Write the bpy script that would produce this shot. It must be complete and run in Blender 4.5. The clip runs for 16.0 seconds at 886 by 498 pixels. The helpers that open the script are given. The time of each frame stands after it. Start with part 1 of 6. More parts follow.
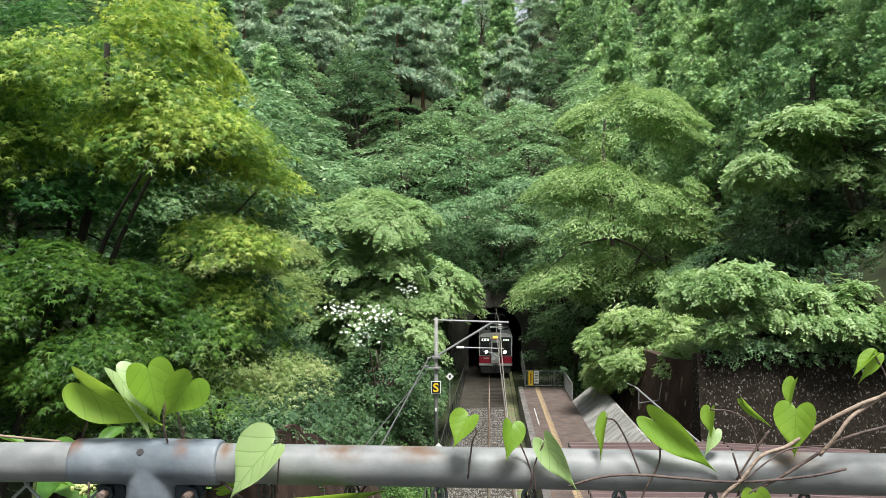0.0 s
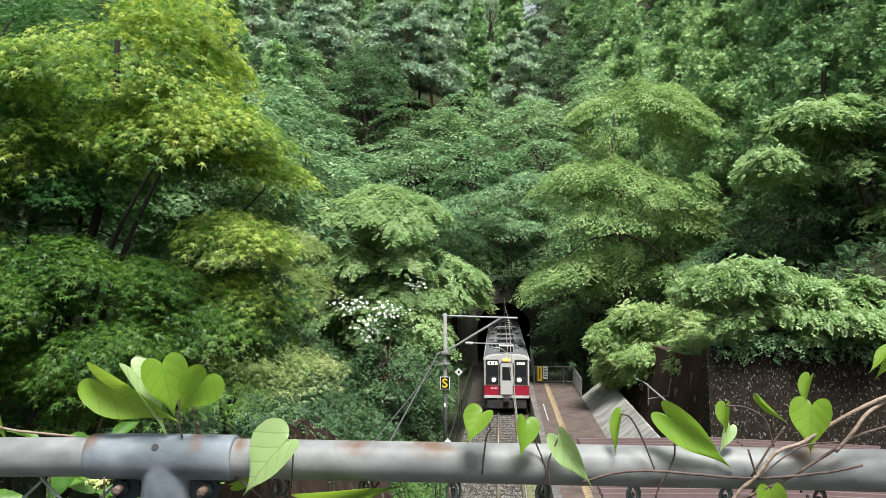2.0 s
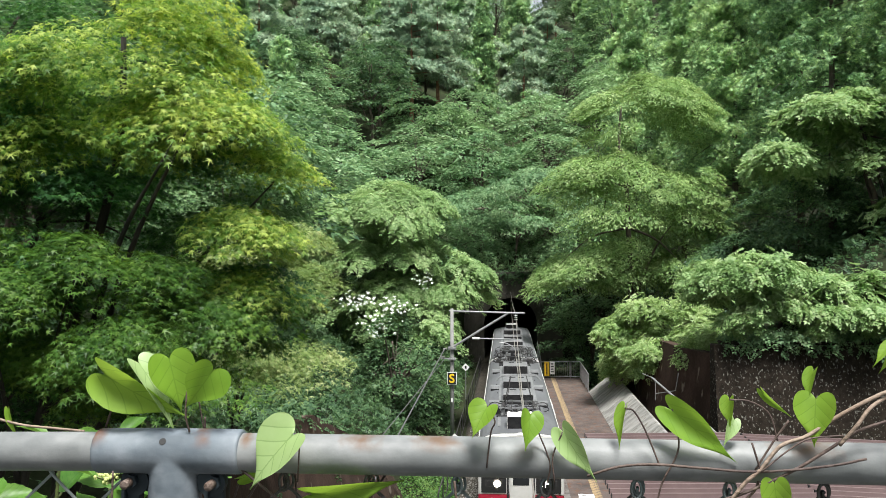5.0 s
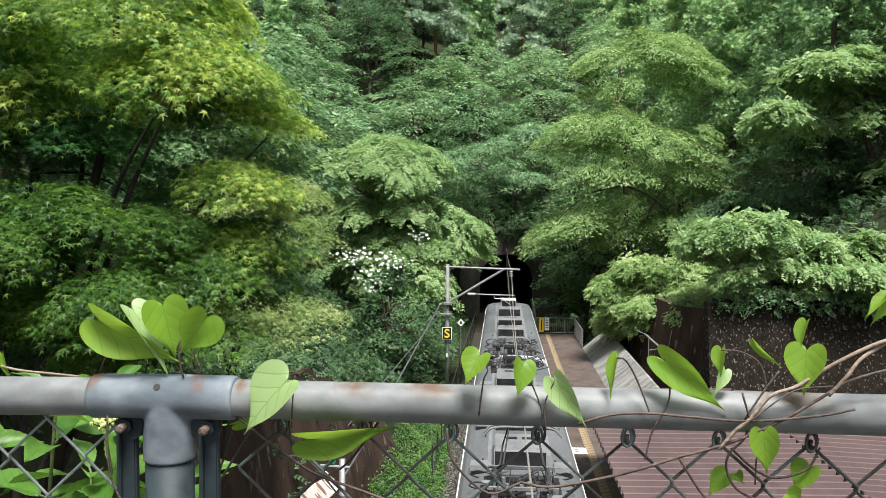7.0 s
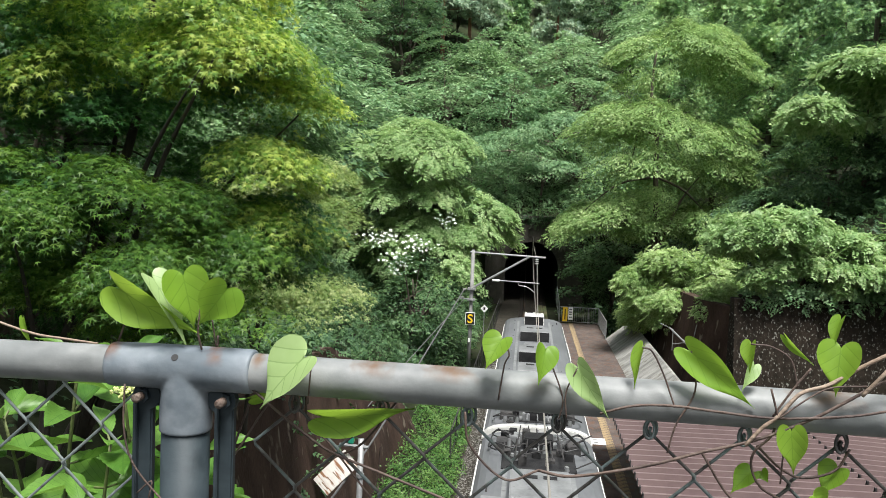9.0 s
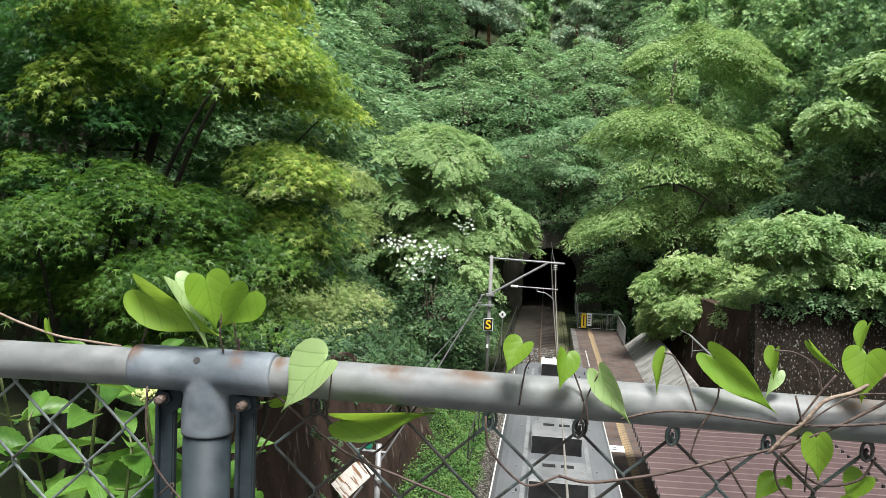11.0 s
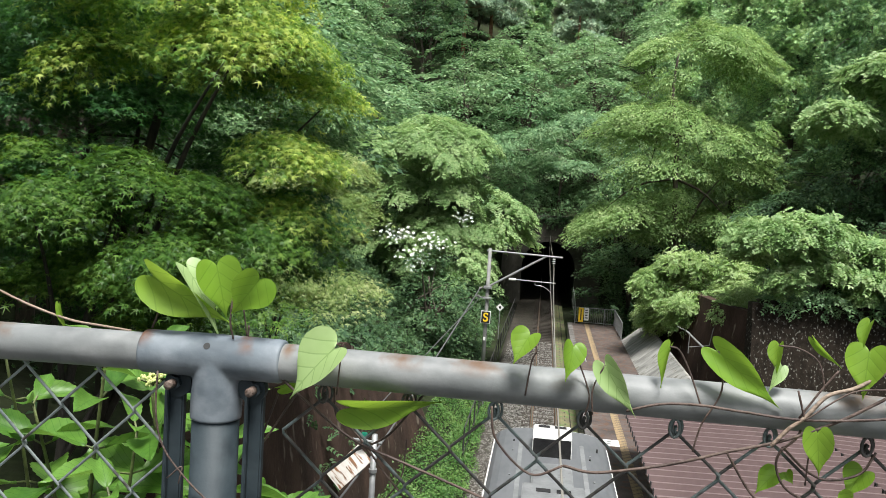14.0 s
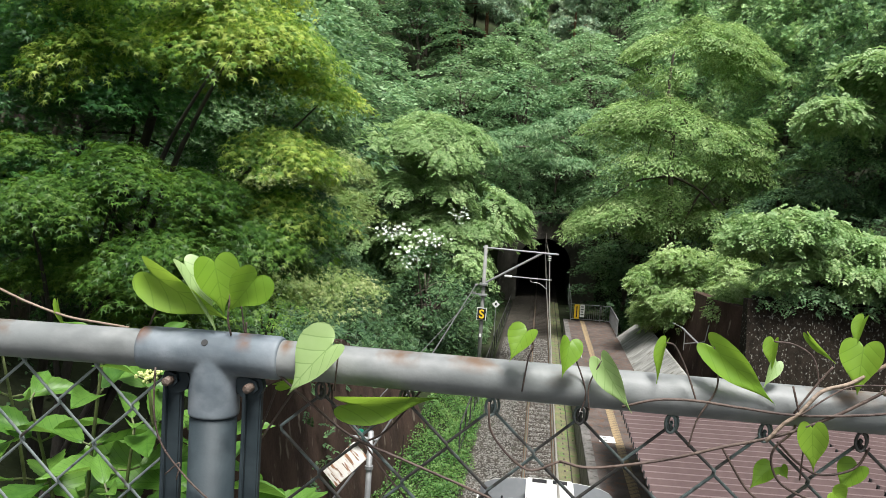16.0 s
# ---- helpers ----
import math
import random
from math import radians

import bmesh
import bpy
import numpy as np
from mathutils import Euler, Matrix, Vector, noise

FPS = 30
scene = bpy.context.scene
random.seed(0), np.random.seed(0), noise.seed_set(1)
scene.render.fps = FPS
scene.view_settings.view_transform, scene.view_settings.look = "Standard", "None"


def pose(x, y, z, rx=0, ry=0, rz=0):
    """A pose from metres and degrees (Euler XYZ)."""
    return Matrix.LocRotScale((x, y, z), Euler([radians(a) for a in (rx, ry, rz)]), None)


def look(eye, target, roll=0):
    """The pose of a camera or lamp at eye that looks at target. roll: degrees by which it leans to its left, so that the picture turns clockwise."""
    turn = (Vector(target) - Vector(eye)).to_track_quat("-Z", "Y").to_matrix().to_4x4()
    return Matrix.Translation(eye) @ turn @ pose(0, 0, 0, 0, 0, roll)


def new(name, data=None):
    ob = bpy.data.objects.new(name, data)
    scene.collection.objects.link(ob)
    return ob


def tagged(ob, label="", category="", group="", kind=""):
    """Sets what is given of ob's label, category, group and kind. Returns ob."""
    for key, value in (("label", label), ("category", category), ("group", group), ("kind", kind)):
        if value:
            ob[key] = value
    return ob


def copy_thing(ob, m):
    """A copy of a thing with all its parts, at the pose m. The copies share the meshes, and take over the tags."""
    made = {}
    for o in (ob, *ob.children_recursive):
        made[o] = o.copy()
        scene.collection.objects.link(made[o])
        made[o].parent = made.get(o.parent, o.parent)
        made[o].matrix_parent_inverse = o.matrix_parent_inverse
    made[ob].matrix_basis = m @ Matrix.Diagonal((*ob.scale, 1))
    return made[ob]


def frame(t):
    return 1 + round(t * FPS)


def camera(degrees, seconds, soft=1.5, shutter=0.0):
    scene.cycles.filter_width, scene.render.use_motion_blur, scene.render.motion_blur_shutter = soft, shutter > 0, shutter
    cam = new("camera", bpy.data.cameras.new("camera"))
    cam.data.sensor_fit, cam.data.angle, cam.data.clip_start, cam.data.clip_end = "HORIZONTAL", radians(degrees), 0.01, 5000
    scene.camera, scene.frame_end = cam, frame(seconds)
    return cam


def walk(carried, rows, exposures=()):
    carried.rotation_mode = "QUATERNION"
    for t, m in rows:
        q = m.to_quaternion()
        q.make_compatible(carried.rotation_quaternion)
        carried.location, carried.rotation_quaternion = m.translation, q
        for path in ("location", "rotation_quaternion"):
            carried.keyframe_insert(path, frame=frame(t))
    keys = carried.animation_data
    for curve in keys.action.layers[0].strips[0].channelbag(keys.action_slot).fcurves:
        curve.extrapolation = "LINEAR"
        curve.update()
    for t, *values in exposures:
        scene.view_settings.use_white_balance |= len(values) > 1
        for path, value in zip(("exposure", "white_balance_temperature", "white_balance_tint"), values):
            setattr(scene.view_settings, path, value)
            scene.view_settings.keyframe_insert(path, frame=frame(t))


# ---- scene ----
cam = camera(57.0, 16.0, soft=0.8)
# seconds, x, y, z, pitch, roll, yaw: a hand-held camera over the fence of a bridge
PATH = [
    (0, 0.000, -0.000, 9.800, 0.950, -0.000, 3.270),
    (0.5, -0.002, -0.000, 9.800, 0.833, -0.005, 3.385),
    (1, -0.003, 0.001, 9.800, 0.764, 0.006, 3.556),
    (1.5, -0.005, 0.002, 9.800, 0.714, -0.008, 3.747),
    (2, -0.006, 0.001, 9.800, 0.646, 0.060, 3.882),
    (2.5, -0.005, 0.000, 9.800, 0.595, 0.116, 3.968),
    (3, -0.005, -0.000, 9.799, 0.528, 0.176, 4.027),
    (3.5, -0.004, -0.001, 9.800, 0.525, 0.150, 4.088),
    (6, -0.002, -0.004, 9.799, -0.408, 0.302, 4.436),
    (6.5, -0.001, -0.001, 9.797, -1.597, 0.106, 4.186),
    (7, -0.001, 0.001, 9.791, -2.770, -0.320, 4.100),
    (7.5, -0.002, 0.005, 9.789, -3.927, -1.077, 4.398),
    (8, -0.007, 0.003, 9.791, -4.385, -1.739, 4.749),
    (8.5, -0.009, 0.016, 9.786, -4.206, -2.246, 5.521),
    (9, -0.001, 0.022, 9.784, -3.881, -2.410, 6.052),
    (11.5, -0.007, 0.021, 9.782, -3.550, -2.648, 7.579),
    (12, -0.014, 0.017, 9.783, -3.838, -2.905, 7.728),
    (12.5, -0.015, 0.016, 9.779, -4.061, -3.078, 7.708),
    (13, -0.014, 0.013, 9.778, -4.163, -3.265, 7.562),
    (13.5, -0.015, 0.010, 9.780, -4.144, -3.360, 7.398),
    (14, -0.016, 0.009, 9.781, -4.102, -3.508, 7.298),
    (14.5, -0.017, 0.011, 9.781, -4.040, -3.492, 7.166),
    (15, -0.021, 0.012, 9.780, -4.031, -3.601, 7.075),
    (15.5, -0.018, 0.005, 9.782, -4.188, -3.547, 7.010),
    (16, -0.017, 0.005, 9.781, -4.302, -3.491, 7.006),
]
walk(cam, [(t, pose(x, y, z, 90 + p, r, w)) for t, x, y, z, p, r, w in PATH], exposures=[(0.0, 0.97, 6400, 10), (16.0, 0.89, 6400, 10)])

# ---- world and sun: a bright overcast sky ----
world = bpy.data.worlds.new("sky")
scene.world = world
world.use_nodes = True
_n = world.node_tree.nodes
_sky = _n.new("ShaderNodeTexSky")
_sky.sky_type = "NISHITA"
_sky.sun_disc = False
_sky.sun_elevation = radians(68)
_sky.sun_rotation = radians(170)
_sky.air_density = 1.0
_sky.dust_density = 1.5
_sky.ozone_density = 0.6
_n["Background"].inputs["Strength"].default_value = 0.13
_veil = _n.new("ShaderNodeHueSaturation")          # thin cloud takes the blue out of the sky
_veil.inputs["Saturation"].default_value = 0.3
_veil.inputs["Value"].default_value = 0.78
world.node_tree.links.new(_sky.outputs[0], _veil.inputs["Color"])
world.node_tree.links.new(_veil.outputs[0], _n["Background"].inputs["Color"])
_sun = bpy.data.lights.new("sun", "SUN")
_sun.energy = 4.1
_sun.angle = radians(20)
_sun.color = (1.0, 0.98, 0.94)
sun = new("sun", _sun)
sun.matrix_world = look((5, -4, 40), (0, 10, 4))


# ---- materials ----
def node_mat(name):
    m = bpy.data.materials.new(name)
    m.use_nodes = True
    return m, m.node_tree.nodes, m.node_tree.links, m.node_tree.nodes["Principled BSDF"]


def surface(name, c1, c2, rough=0.7, metal=0.0, scale=4.0, fine=40.0, bump=0.3, c3=None, spots=0.62, stretch=(1, 1, 1), spec=0.5):
    """Two-scale noise between colours c1 and c2, an optional third in patches, with fine bump."""
    m, n, l, p = node_mat(name)
    co = n.new("ShaderNodeTexCoord")
    mp = n.new("ShaderNodeMapping")
    mp.inputs["Scale"].default_value = stretch
    l.new(co.outputs["Object"], mp.inputs["Vector"])
    a = n.new("ShaderNodeTexNoise")
    a.inputs["Scale"].default_value, a.inputs["Detail"].default_value = scale, 6
    b = n.new("ShaderNodeTexNoise")
    b.inputs["Scale"].default_value, b.inputs["Detail"].default_value = fine, 4
    l.new(mp.outputs[0], a.inputs["Vector"])
    l.new(mp.outputs[0], b.inputs["Vector"])
    mix = n.new("ShaderNodeMix")
    mix.data_type = "RGBA"
    mix.inputs[6].default_value, mix.inputs[7].default_value = (*c1, 1), (*c2, 1)
    add = n.new("ShaderNodeMath")
    add.operation = "ADD"
    sub = n.new("ShaderNodeMath")
    sub.operation = "MULTIPLY_ADD"
    sub.inputs[1].default_value, sub.inputs[2].default_value = 2.6, -1.3
    l.new(a.outputs[0], sub.inputs[0])
    half = n.new("ShaderNodeMath")
    half.operation = "MULTIPLY_ADD"
    half.inputs[1].default_value, half.inputs[2].default_value = 1.0, 0.0
    l.new(b.outputs[0], half.inputs[0])
    l.new(sub.outputs[0], add.inputs[0])
    l.new(half.outputs[0], add.inputs[1])
    add.use_clamp = True
    l.new(add.outputs[0], mix.inputs[0])
    out = mix.outputs[2]
    if c3:
        s = n.new("ShaderNodeTexNoise")
        s.inputs["Scale"].default_value, s.inputs["Detail"].default_value = scale * 2.3, 8
        l.new(mp.outputs[0], s.inputs["Vector"])
        r = n.new("ShaderNodeMapRange")
        r.inputs[1].default_value, r.inputs[2].default_value = spots, spots + 0.08
        l.new(s.outputs[0], r.inputs[0])
        m2 = n.new("ShaderNodeMix")
        m2.data_type = "RGBA"
        m2.inputs[7].default_value = (*c3, 1)
        l.new(r.outputs[0], m2.inputs[0])
        l.new(out, m2.inputs[6])
        out = m2.outputs[2]
    l.new(out, p.inputs["Base Color"])
    p.inputs["Roughness"].default_value, p.inputs["Metallic"].default_value = rough, metal
    p.inputs["Specular IOR Level"].default_value = spec
    bp = n.new("ShaderNodeBump")
    bp.inputs["Strength"].default_value, bp.inputs["Distance"].default_value = bump, 0.02
    l.new(b.outputs[0], bp.inputs["Height"])
    l.new(bp.outputs[0], p.inputs["Normal"])
    return m


def plain(name, c, rough=0.5, metal=0.0, emit=0.0):
    m, n, l, p = node_mat(name)
    p.inputs["Base Color"].default_value = (*c, 1)
    p.inputs["Roughness"].default_value, p.inputs["Metallic"].default_value = rough, metal
    if emit:
        p.inputs["Emission Color"].default_value = (*c, 1)
        p.inputs["Emission Strength"].default_value = emit
    return m


def foliage(name, dark, mid, light, glow=0.35, rough=0.42, tint=0.3):
    """Leaves: each leaf its own shade, larger drifts of shade over the crown, light that passes through."""
    m, n, l, p = node_mat(name)
    g = n.new("ShaderNodeNewGeometry")
    o = n.new("ShaderNodeObjectInfo")
    co = n.new("ShaderNodeTexCoord")
    ns = n.new("ShaderNodeTexNoise")
    ns.inputs["Scale"].default_value, ns.inputs["Detail"].default_value = 0.7, 3
    l.new(co.outputs["Object"], ns.inputs["Vector"])
    a = n.new("ShaderNodeMath")
    a.operation = "MULTIPLY_ADD"
    a.inputs[1].default_value = 0.75
    l.new(g.outputs["Random Per Island"], a.inputs[0])
    b = n.new("ShaderNodeMath")
    b.operation = "MULTIPLY_ADD"
    b.inputs[1].default_value, b.inputs[2].default_value = 1.6, -0.7
    l.new(ns.outputs[0], b.inputs[0])
    c = n.new("ShaderNodeMath")
    c.operation = "MULTIPLY_ADD"
    c.inputs[1].default_value, c.inputs[2].default_value = tint, -tint / 2
    l.new(o.outputs["Random"], c.inputs[0])
    d = n.new("ShaderNodeMath")
    d.operation = "ADD"
    l.new(b.outputs[0], d.inputs[0])
    l.new(c.outputs[0], d.inputs[1])
    l.new(d.outputs[0], a.inputs[2])
    r = n.new("ShaderNodeValToRGB")
    r.color_ramp.elements[0].color, r.color_ramp.elements[1].color = (*dark, 1), (*light, 1)
    e = r.color_ramp.elements.new(0.5)
    e.color = (*mid, 1)
    l.new(a.outputs[0], r.inputs[0])
    l.new(r.outputs[0], p.inputs["Base Color"])
    p.inputs["Roughness"].default_value = rough
    p.inputs["Specular IOR Level"].default_value = 0.26
    t = n.new("ShaderNodeBsdfTranslucent")
    hs = n.new("ShaderNodeHueSaturation")
    hs.inputs["Hue"].default_value, hs.inputs["Saturation"].default_value, hs.inputs["Value"].default_value = 0.485, 1.1, 1.5
    l.new(r.outputs[0], hs.inputs["Color"])
    l.new(hs.outputs[0], t.inputs["Color"])
    mx = n.new("ShaderNodeMixShader")
    mx.inputs[0].default_value = glow
    l.new(p.outputs[0], mx.inputs[1])
    l.new(t.outputs[0], mx.inputs[2])
    l.new(mx.outputs[0], n["Material Output"].inputs["Surface"])
    return m


M_MAPLE = foliage("maple_leaf", (0.0421, 0.117, 0.0297), (0.1591, 0.288, 0.0545), (0.4867, 0.567, 0.1485), 0.5)
M_MAPLE2 = foliage("tinted_maple_leaf", (0.12, 0.2, 0.055), (0.27, 0.36, 0.13), (0.5, 0.52, 0.27), 0.4)
# dark leaf colour holds the shade of the maples' inner and left side
M_MAPLESHADE = foliage("shaded_maple_leaf", (0.0216, 0.0734, 0.0238), (0.054, 0.1566, 0.0381), (0.162, 0.3132, 0.0653), 0.35)
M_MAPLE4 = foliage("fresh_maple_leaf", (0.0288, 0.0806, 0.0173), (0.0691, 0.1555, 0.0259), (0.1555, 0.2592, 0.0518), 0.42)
M_LIGHT = foliage("light_leaf", (0.0968, 0.1963, 0.0727), (0.2056, 0.3381, 0.1489), (0.387, 0.5134, 0.2928), 0.3)
M_DOGWOOD = foliage("pale_leaf", (0.1198, 0.2218, 0.0714), (0.2295, 0.3604, 0.1428), (0.3593, 0.4712, 0.2244), 0.33)
M_ZELK = foliage("yellow_green_leaf", (0.1456, 0.2546, 0.0814), (0.2801, 0.4074, 0.1515), (0.4706, 0.5704, 0.2947), 0.36)
M_MIDG = foliage("mid_leaf", (0.0856, 0.1771, 0.0813), (0.1792, 0.3087, 0.1452), (0.3277, 0.4478, 0.2426), 0.28)
# dark foliage; on some trees this colour also stands for deep shade
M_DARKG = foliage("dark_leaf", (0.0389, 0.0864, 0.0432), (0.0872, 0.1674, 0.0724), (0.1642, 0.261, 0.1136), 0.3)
# needle colours paled to hold the hillside's haze
M_CEDAR = foliage("hazed_cedar_needles", (0.1143, 0.225, 0.1136), (0.2701, 0.4406, 0.2019), (0.5196, 0.6562, 0.3155), 0.25, 0.6)
M_PINE = foliage("hazed_pine_needles", (0.1729, 0.2772, 0.1907), (0.3059, 0.4158, 0.276), (0.4788, 0.567, 0.3787), 0.25, 0.6)
M_GRASS = foliage("grass_leaf", (0.0435, 0.1197, 0.0341), (0.0959, 0.2132, 0.0563), (0.1911, 0.3067, 0.0932), 0.35)
M_FLOWER = plain("white_petal", (0.85, 0.87, 0.8), 0.6)
M_BARK = surface("bark", (0.05, 0.04, 0.03), (0.13, 0.1, 0.08), 0.9, scale=6, fine=30, bump=0.8, stretch=(1, 1, 0.3))
# darkened copy of M_BARK: the shade inside the crowns is in the colour
M_SHADEBARK = surface("shaded_maple_bark", (0.02, 0.018, 0.014), (0.05, 0.043, 0.034), 0.9, scale=6, fine=30, bump=0.8, stretch=(1, 1, 0.3))
M_REDBARK = surface("pine_bark", (0.13, 0.06, 0.035), (0.28, 0.14, 0.08), 0.9, scale=4, fine=25, bump=0.8)
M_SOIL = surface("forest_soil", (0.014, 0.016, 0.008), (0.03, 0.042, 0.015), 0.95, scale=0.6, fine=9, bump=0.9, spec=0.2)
M_BALLAST = surface("ballast_bed", (0.02, 0.0165, 0.011), (0.046, 0.038, 0.027), 0.95, scale=1.2, fine=45, bump=1.0, c3=(0.03, 0.036, 0.016))
M_STONE = surface("ballast_stone", (0.11, 0.105, 0.095), (0.3, 0.29, 0.265), 0.9, scale=5, fine=50)
M_MOSSBED = surface("mossy_bed", (0.1, 0.085, 0.06), (0.17, 0.165, 0.075), 0.95, scale=1.4, fine=34, bump=0.9, c3=(0.1, 0.16, 0.045), spots=0.53)
M_ASPHALT = surface("platform_asphalt", (0.045, 0.036, 0.032), (0.115, 0.088, 0.076), 0.85, scale=1.6, fine=38, bump=0.4, c3=(0.1, 0.055, 0.036), spots=0.53)
M_CONC = surface("pale_concrete", (0.14, 0.138, 0.125), (0.33, 0.325, 0.3), 0.88, scale=1.1, fine=26, bump=0.4, c3=(0.13, 0.12, 0.095), spots=0.57, stretch=(1, 2.2, 0.3))
M_PORTAL = surface("stained_portal_concrete", (0.035, 0.031, 0.025), (0.1, 0.09, 0.073), 0.9, scale=0.9, fine=10, bump=0.4, c3=(0.15, 0.14, 0.115), spots=0.64, stretch=(1, 1, 0.4))
M_TUNNEL = surface("dark_lining", (0.012, 0.012, 0.011), (0.025, 0.024, 0.022), 0.95, scale=1, fine=8)
M_DARKWALL = surface("moss_brown_concrete", (0.028, 0.017, 0.012), (0.075, 0.046, 0.034), 0.95, scale=0.9, fine=14, bump=0.6, c3=(0.17, 0.14, 0.11), spots=0.61, stretch=(1.3, 1.3, 0.6), spec=0.2)
M_SPECK = surface("lichen_concrete", (0.01, 0.0075, 0.005), (0.027, 0.02, 0.014), 0.95, scale=5.0, fine=16, bump=0.6, c3=(0.2, 0.195, 0.17), spots=0.59, stretch=(1, 1, 0.7), spec=0.2)
M_EDGE = surface("worn_edge_concrete", (0.075, 0.07, 0.064), (0.17, 0.16, 0.148), 0.88, scale=2.2, fine=34, bump=0.4, c3=(0.06, 0.05, 0.042), spots=0.55)
M_YELLOW = surface("worn_yellow_tactile", (0.2, 0.15, 0.085), (0.31, 0.225, 0.12), 0.85, scale=3.0, fine=30, c3=(0.12, 0.09, 0.065), spots=0.5)
M_WHITE = surface("white_paint", (0.72, 0.72, 0.7), (0.82, 0.82, 0.8), 0.45, scale=2, fine=12, bump=0.05)
M_WORNWHITE = surface("worn_white_line", (0.18, 0.17, 0.16), (0.5, 0.5, 0.48), 0.8, scale=3, fine=30)
M_RAIL = surface("steel_rail", (0.16, 0.1, 0.065), (0.26, 0.17, 0.11), 0.6, 0.4, scale=5, fine=30, bump=0.2)
M_RAILTOP = plain("bright_rail_head", (0.5, 0.49, 0.47), 0.3, 0.9)
M_SLEEPER = surface("weathered_sleeper", (0.03, 0.023, 0.018), (0.06, 0.048, 0.038), 0.9, scale=4, fine=25)
M_STEEL = surface("galvanised_steel", (0.24, 0.245, 0.245), (0.34, 0.345, 0.345), 0.5, 0.4, scale=5, fine=30, bump=0.1, c3=(0.17, 0.16, 0.15))
M_POLE = surface("concrete_pole", (0.17, 0.17, 0.16), (0.27, 0.27, 0.255), 0.85, scale=2, fine=20, bump=0.1)
M_WIRE = plain("old_copper_wire", (0.3, 0.28, 0.25), 0.45, 0.3)
M_BLACK = plain("black_cable", (0.02, 0.02, 0.02), 0.6)
M_CABLE = plain("grey_cable", (0.1, 0.1, 0.1), 0.6)
M_ROOF = surface("train_roof_grey", (0.085, 0.09, 0.094), (0.13, 0.135, 0.14), 0.6, scale=0.8, fine=9, bump=0.05, c3=(0.065, 0.065, 0.065), spots=0.66, stretch=(1, 0.35, 1))
M_EQUIP = surface("equipment_grey", (0.13, 0.135, 0.135), (0.21, 0.215, 0.215), 0.55, scale=2, fine=14, bump=0.05, c3=(0.1, 0.1, 0.1))
M_GRILLE = surface("dark_grille", (0.012, 0.012, 0.013), (0.03, 0.03, 0.03), 0.8, scale=3, fine=40, spec=0.15)
M_TRAINW = surface("cream_train_paint", (0.5, 0.5, 0.47), (0.6, 0.59, 0.56), 0.3, scale=1, fine=10, bump=0.02)
M_TRAINR = surface("crimson_train_paint", (0.3, 0.012, 0.03), (0.38, 0.02, 0.045), 0.3, scale=1, fine=10, bump=0.02)
M_GLASS = plain("dark_window_glass", (0.015, 0.018, 0.02), 0.05)
M_RUBBER = plain("black_rubber", (0.02, 0.02, 0.02), 0.7)
M_UNDER = surface("underframe_grey", (0.028, 0.028, 0.028), (0.065, 0.062, 0.06), 0.8, scale=3, fine=20, spec=0.2)
M_LAMP = plain("headlamp_glow", (1.0, 0.86, 0.66), 0.3, 0, 26.0)
M_AMBER = plain("amber_display", (1.0, 0.5, 0.05), 0.4, 0, 1.6)
M_DISPLAY = plain("lit_white_sign", (0.85, 0.88, 0.8), 0.4, 0, 0.45)
M_MAUVE = surface("mauve_roof_sheet", (0.13, 0.09, 0.088), (0.175, 0.125, 0.12), 0.5, scale=0.6, fine=8, bump=0.05, c3=(0.12, 0.088, 0.083), spots=0.6)
M_SIGNY = plain("sign_yellow", (0.75, 0.5, 0.02), 0.5)
M_SIGNB = plain("sign_black", (0.015, 0.015, 0.015), 0.5)
M_SIGNW = surface("sign_white", (0.7, 0.7, 0.68), (0.82, 0.82, 0.8), 0.5, scale=3, fine=20, bump=0.02)
M_RUSTSIGN = surface("rust_streaked_white_sign", (0.55, 0.5, 0.44), (0.72, 0.7, 0.66), 0.6, scale=1.5, fine=14, c3=(0.24, 0.11, 0.05), spots=0.54, stretch=(3, 3, 0.6))
M_GREENPL = plain("green_plastic", (0.02, 0.25, 0.16), 0.5)
M_ROAD = surface("bridge_asphalt", (0.05, 0.05, 0.05), (0.09, 0.09, 0.088), 0.85, scale=1, fine=50)
M_STEM = surface("vine_stem", (0.045, 0.028, 0.024), (0.11, 0.075, 0.058), 0.65, scale=20, fine=120, bump=0.3)
M_GSTEM = surface("green_brown_stem", (0.06, 0.07, 0.025), (0.13, 0.16, 0.05), 0.6, scale=30, fine=90)
M_TWIG = surface("dry_twig", (0.2, 0.14, 0.1), (0.32, 0.25, 0.19), 0.8, scale=20, fine=120)


# ---- mesh helpers ----
def obj(name, me, mat, parent=None, label="", smooth=False):
    ob = new(name, me)
    if mat and not me.materials:
        me.materials.append(mat)
    if parent:
        ob.parent = parent
    if label:
        tagged(ob, label)
    if smooth:
        me.polygons.foreach_set("use_smooth", np.ones(len(me.polygons), dtype=bool))
    return ob


def part(name, bm, mat, parent=None, label="", smooth=False):
    me = bpy.data.meshes.new(name)
    bmesh.ops.recalc_face_normals(bm, faces=bm.faces[:])
    bm.to_mesh(me)
    bm.free()
    return obj(name, me, mat, parent, label, smooth)


def empty(name, label, category, group="", at=(0, 0, 0), kind=""):
    e = new(name)
    e.location = at
    return tagged(e, label, category, group, kind)


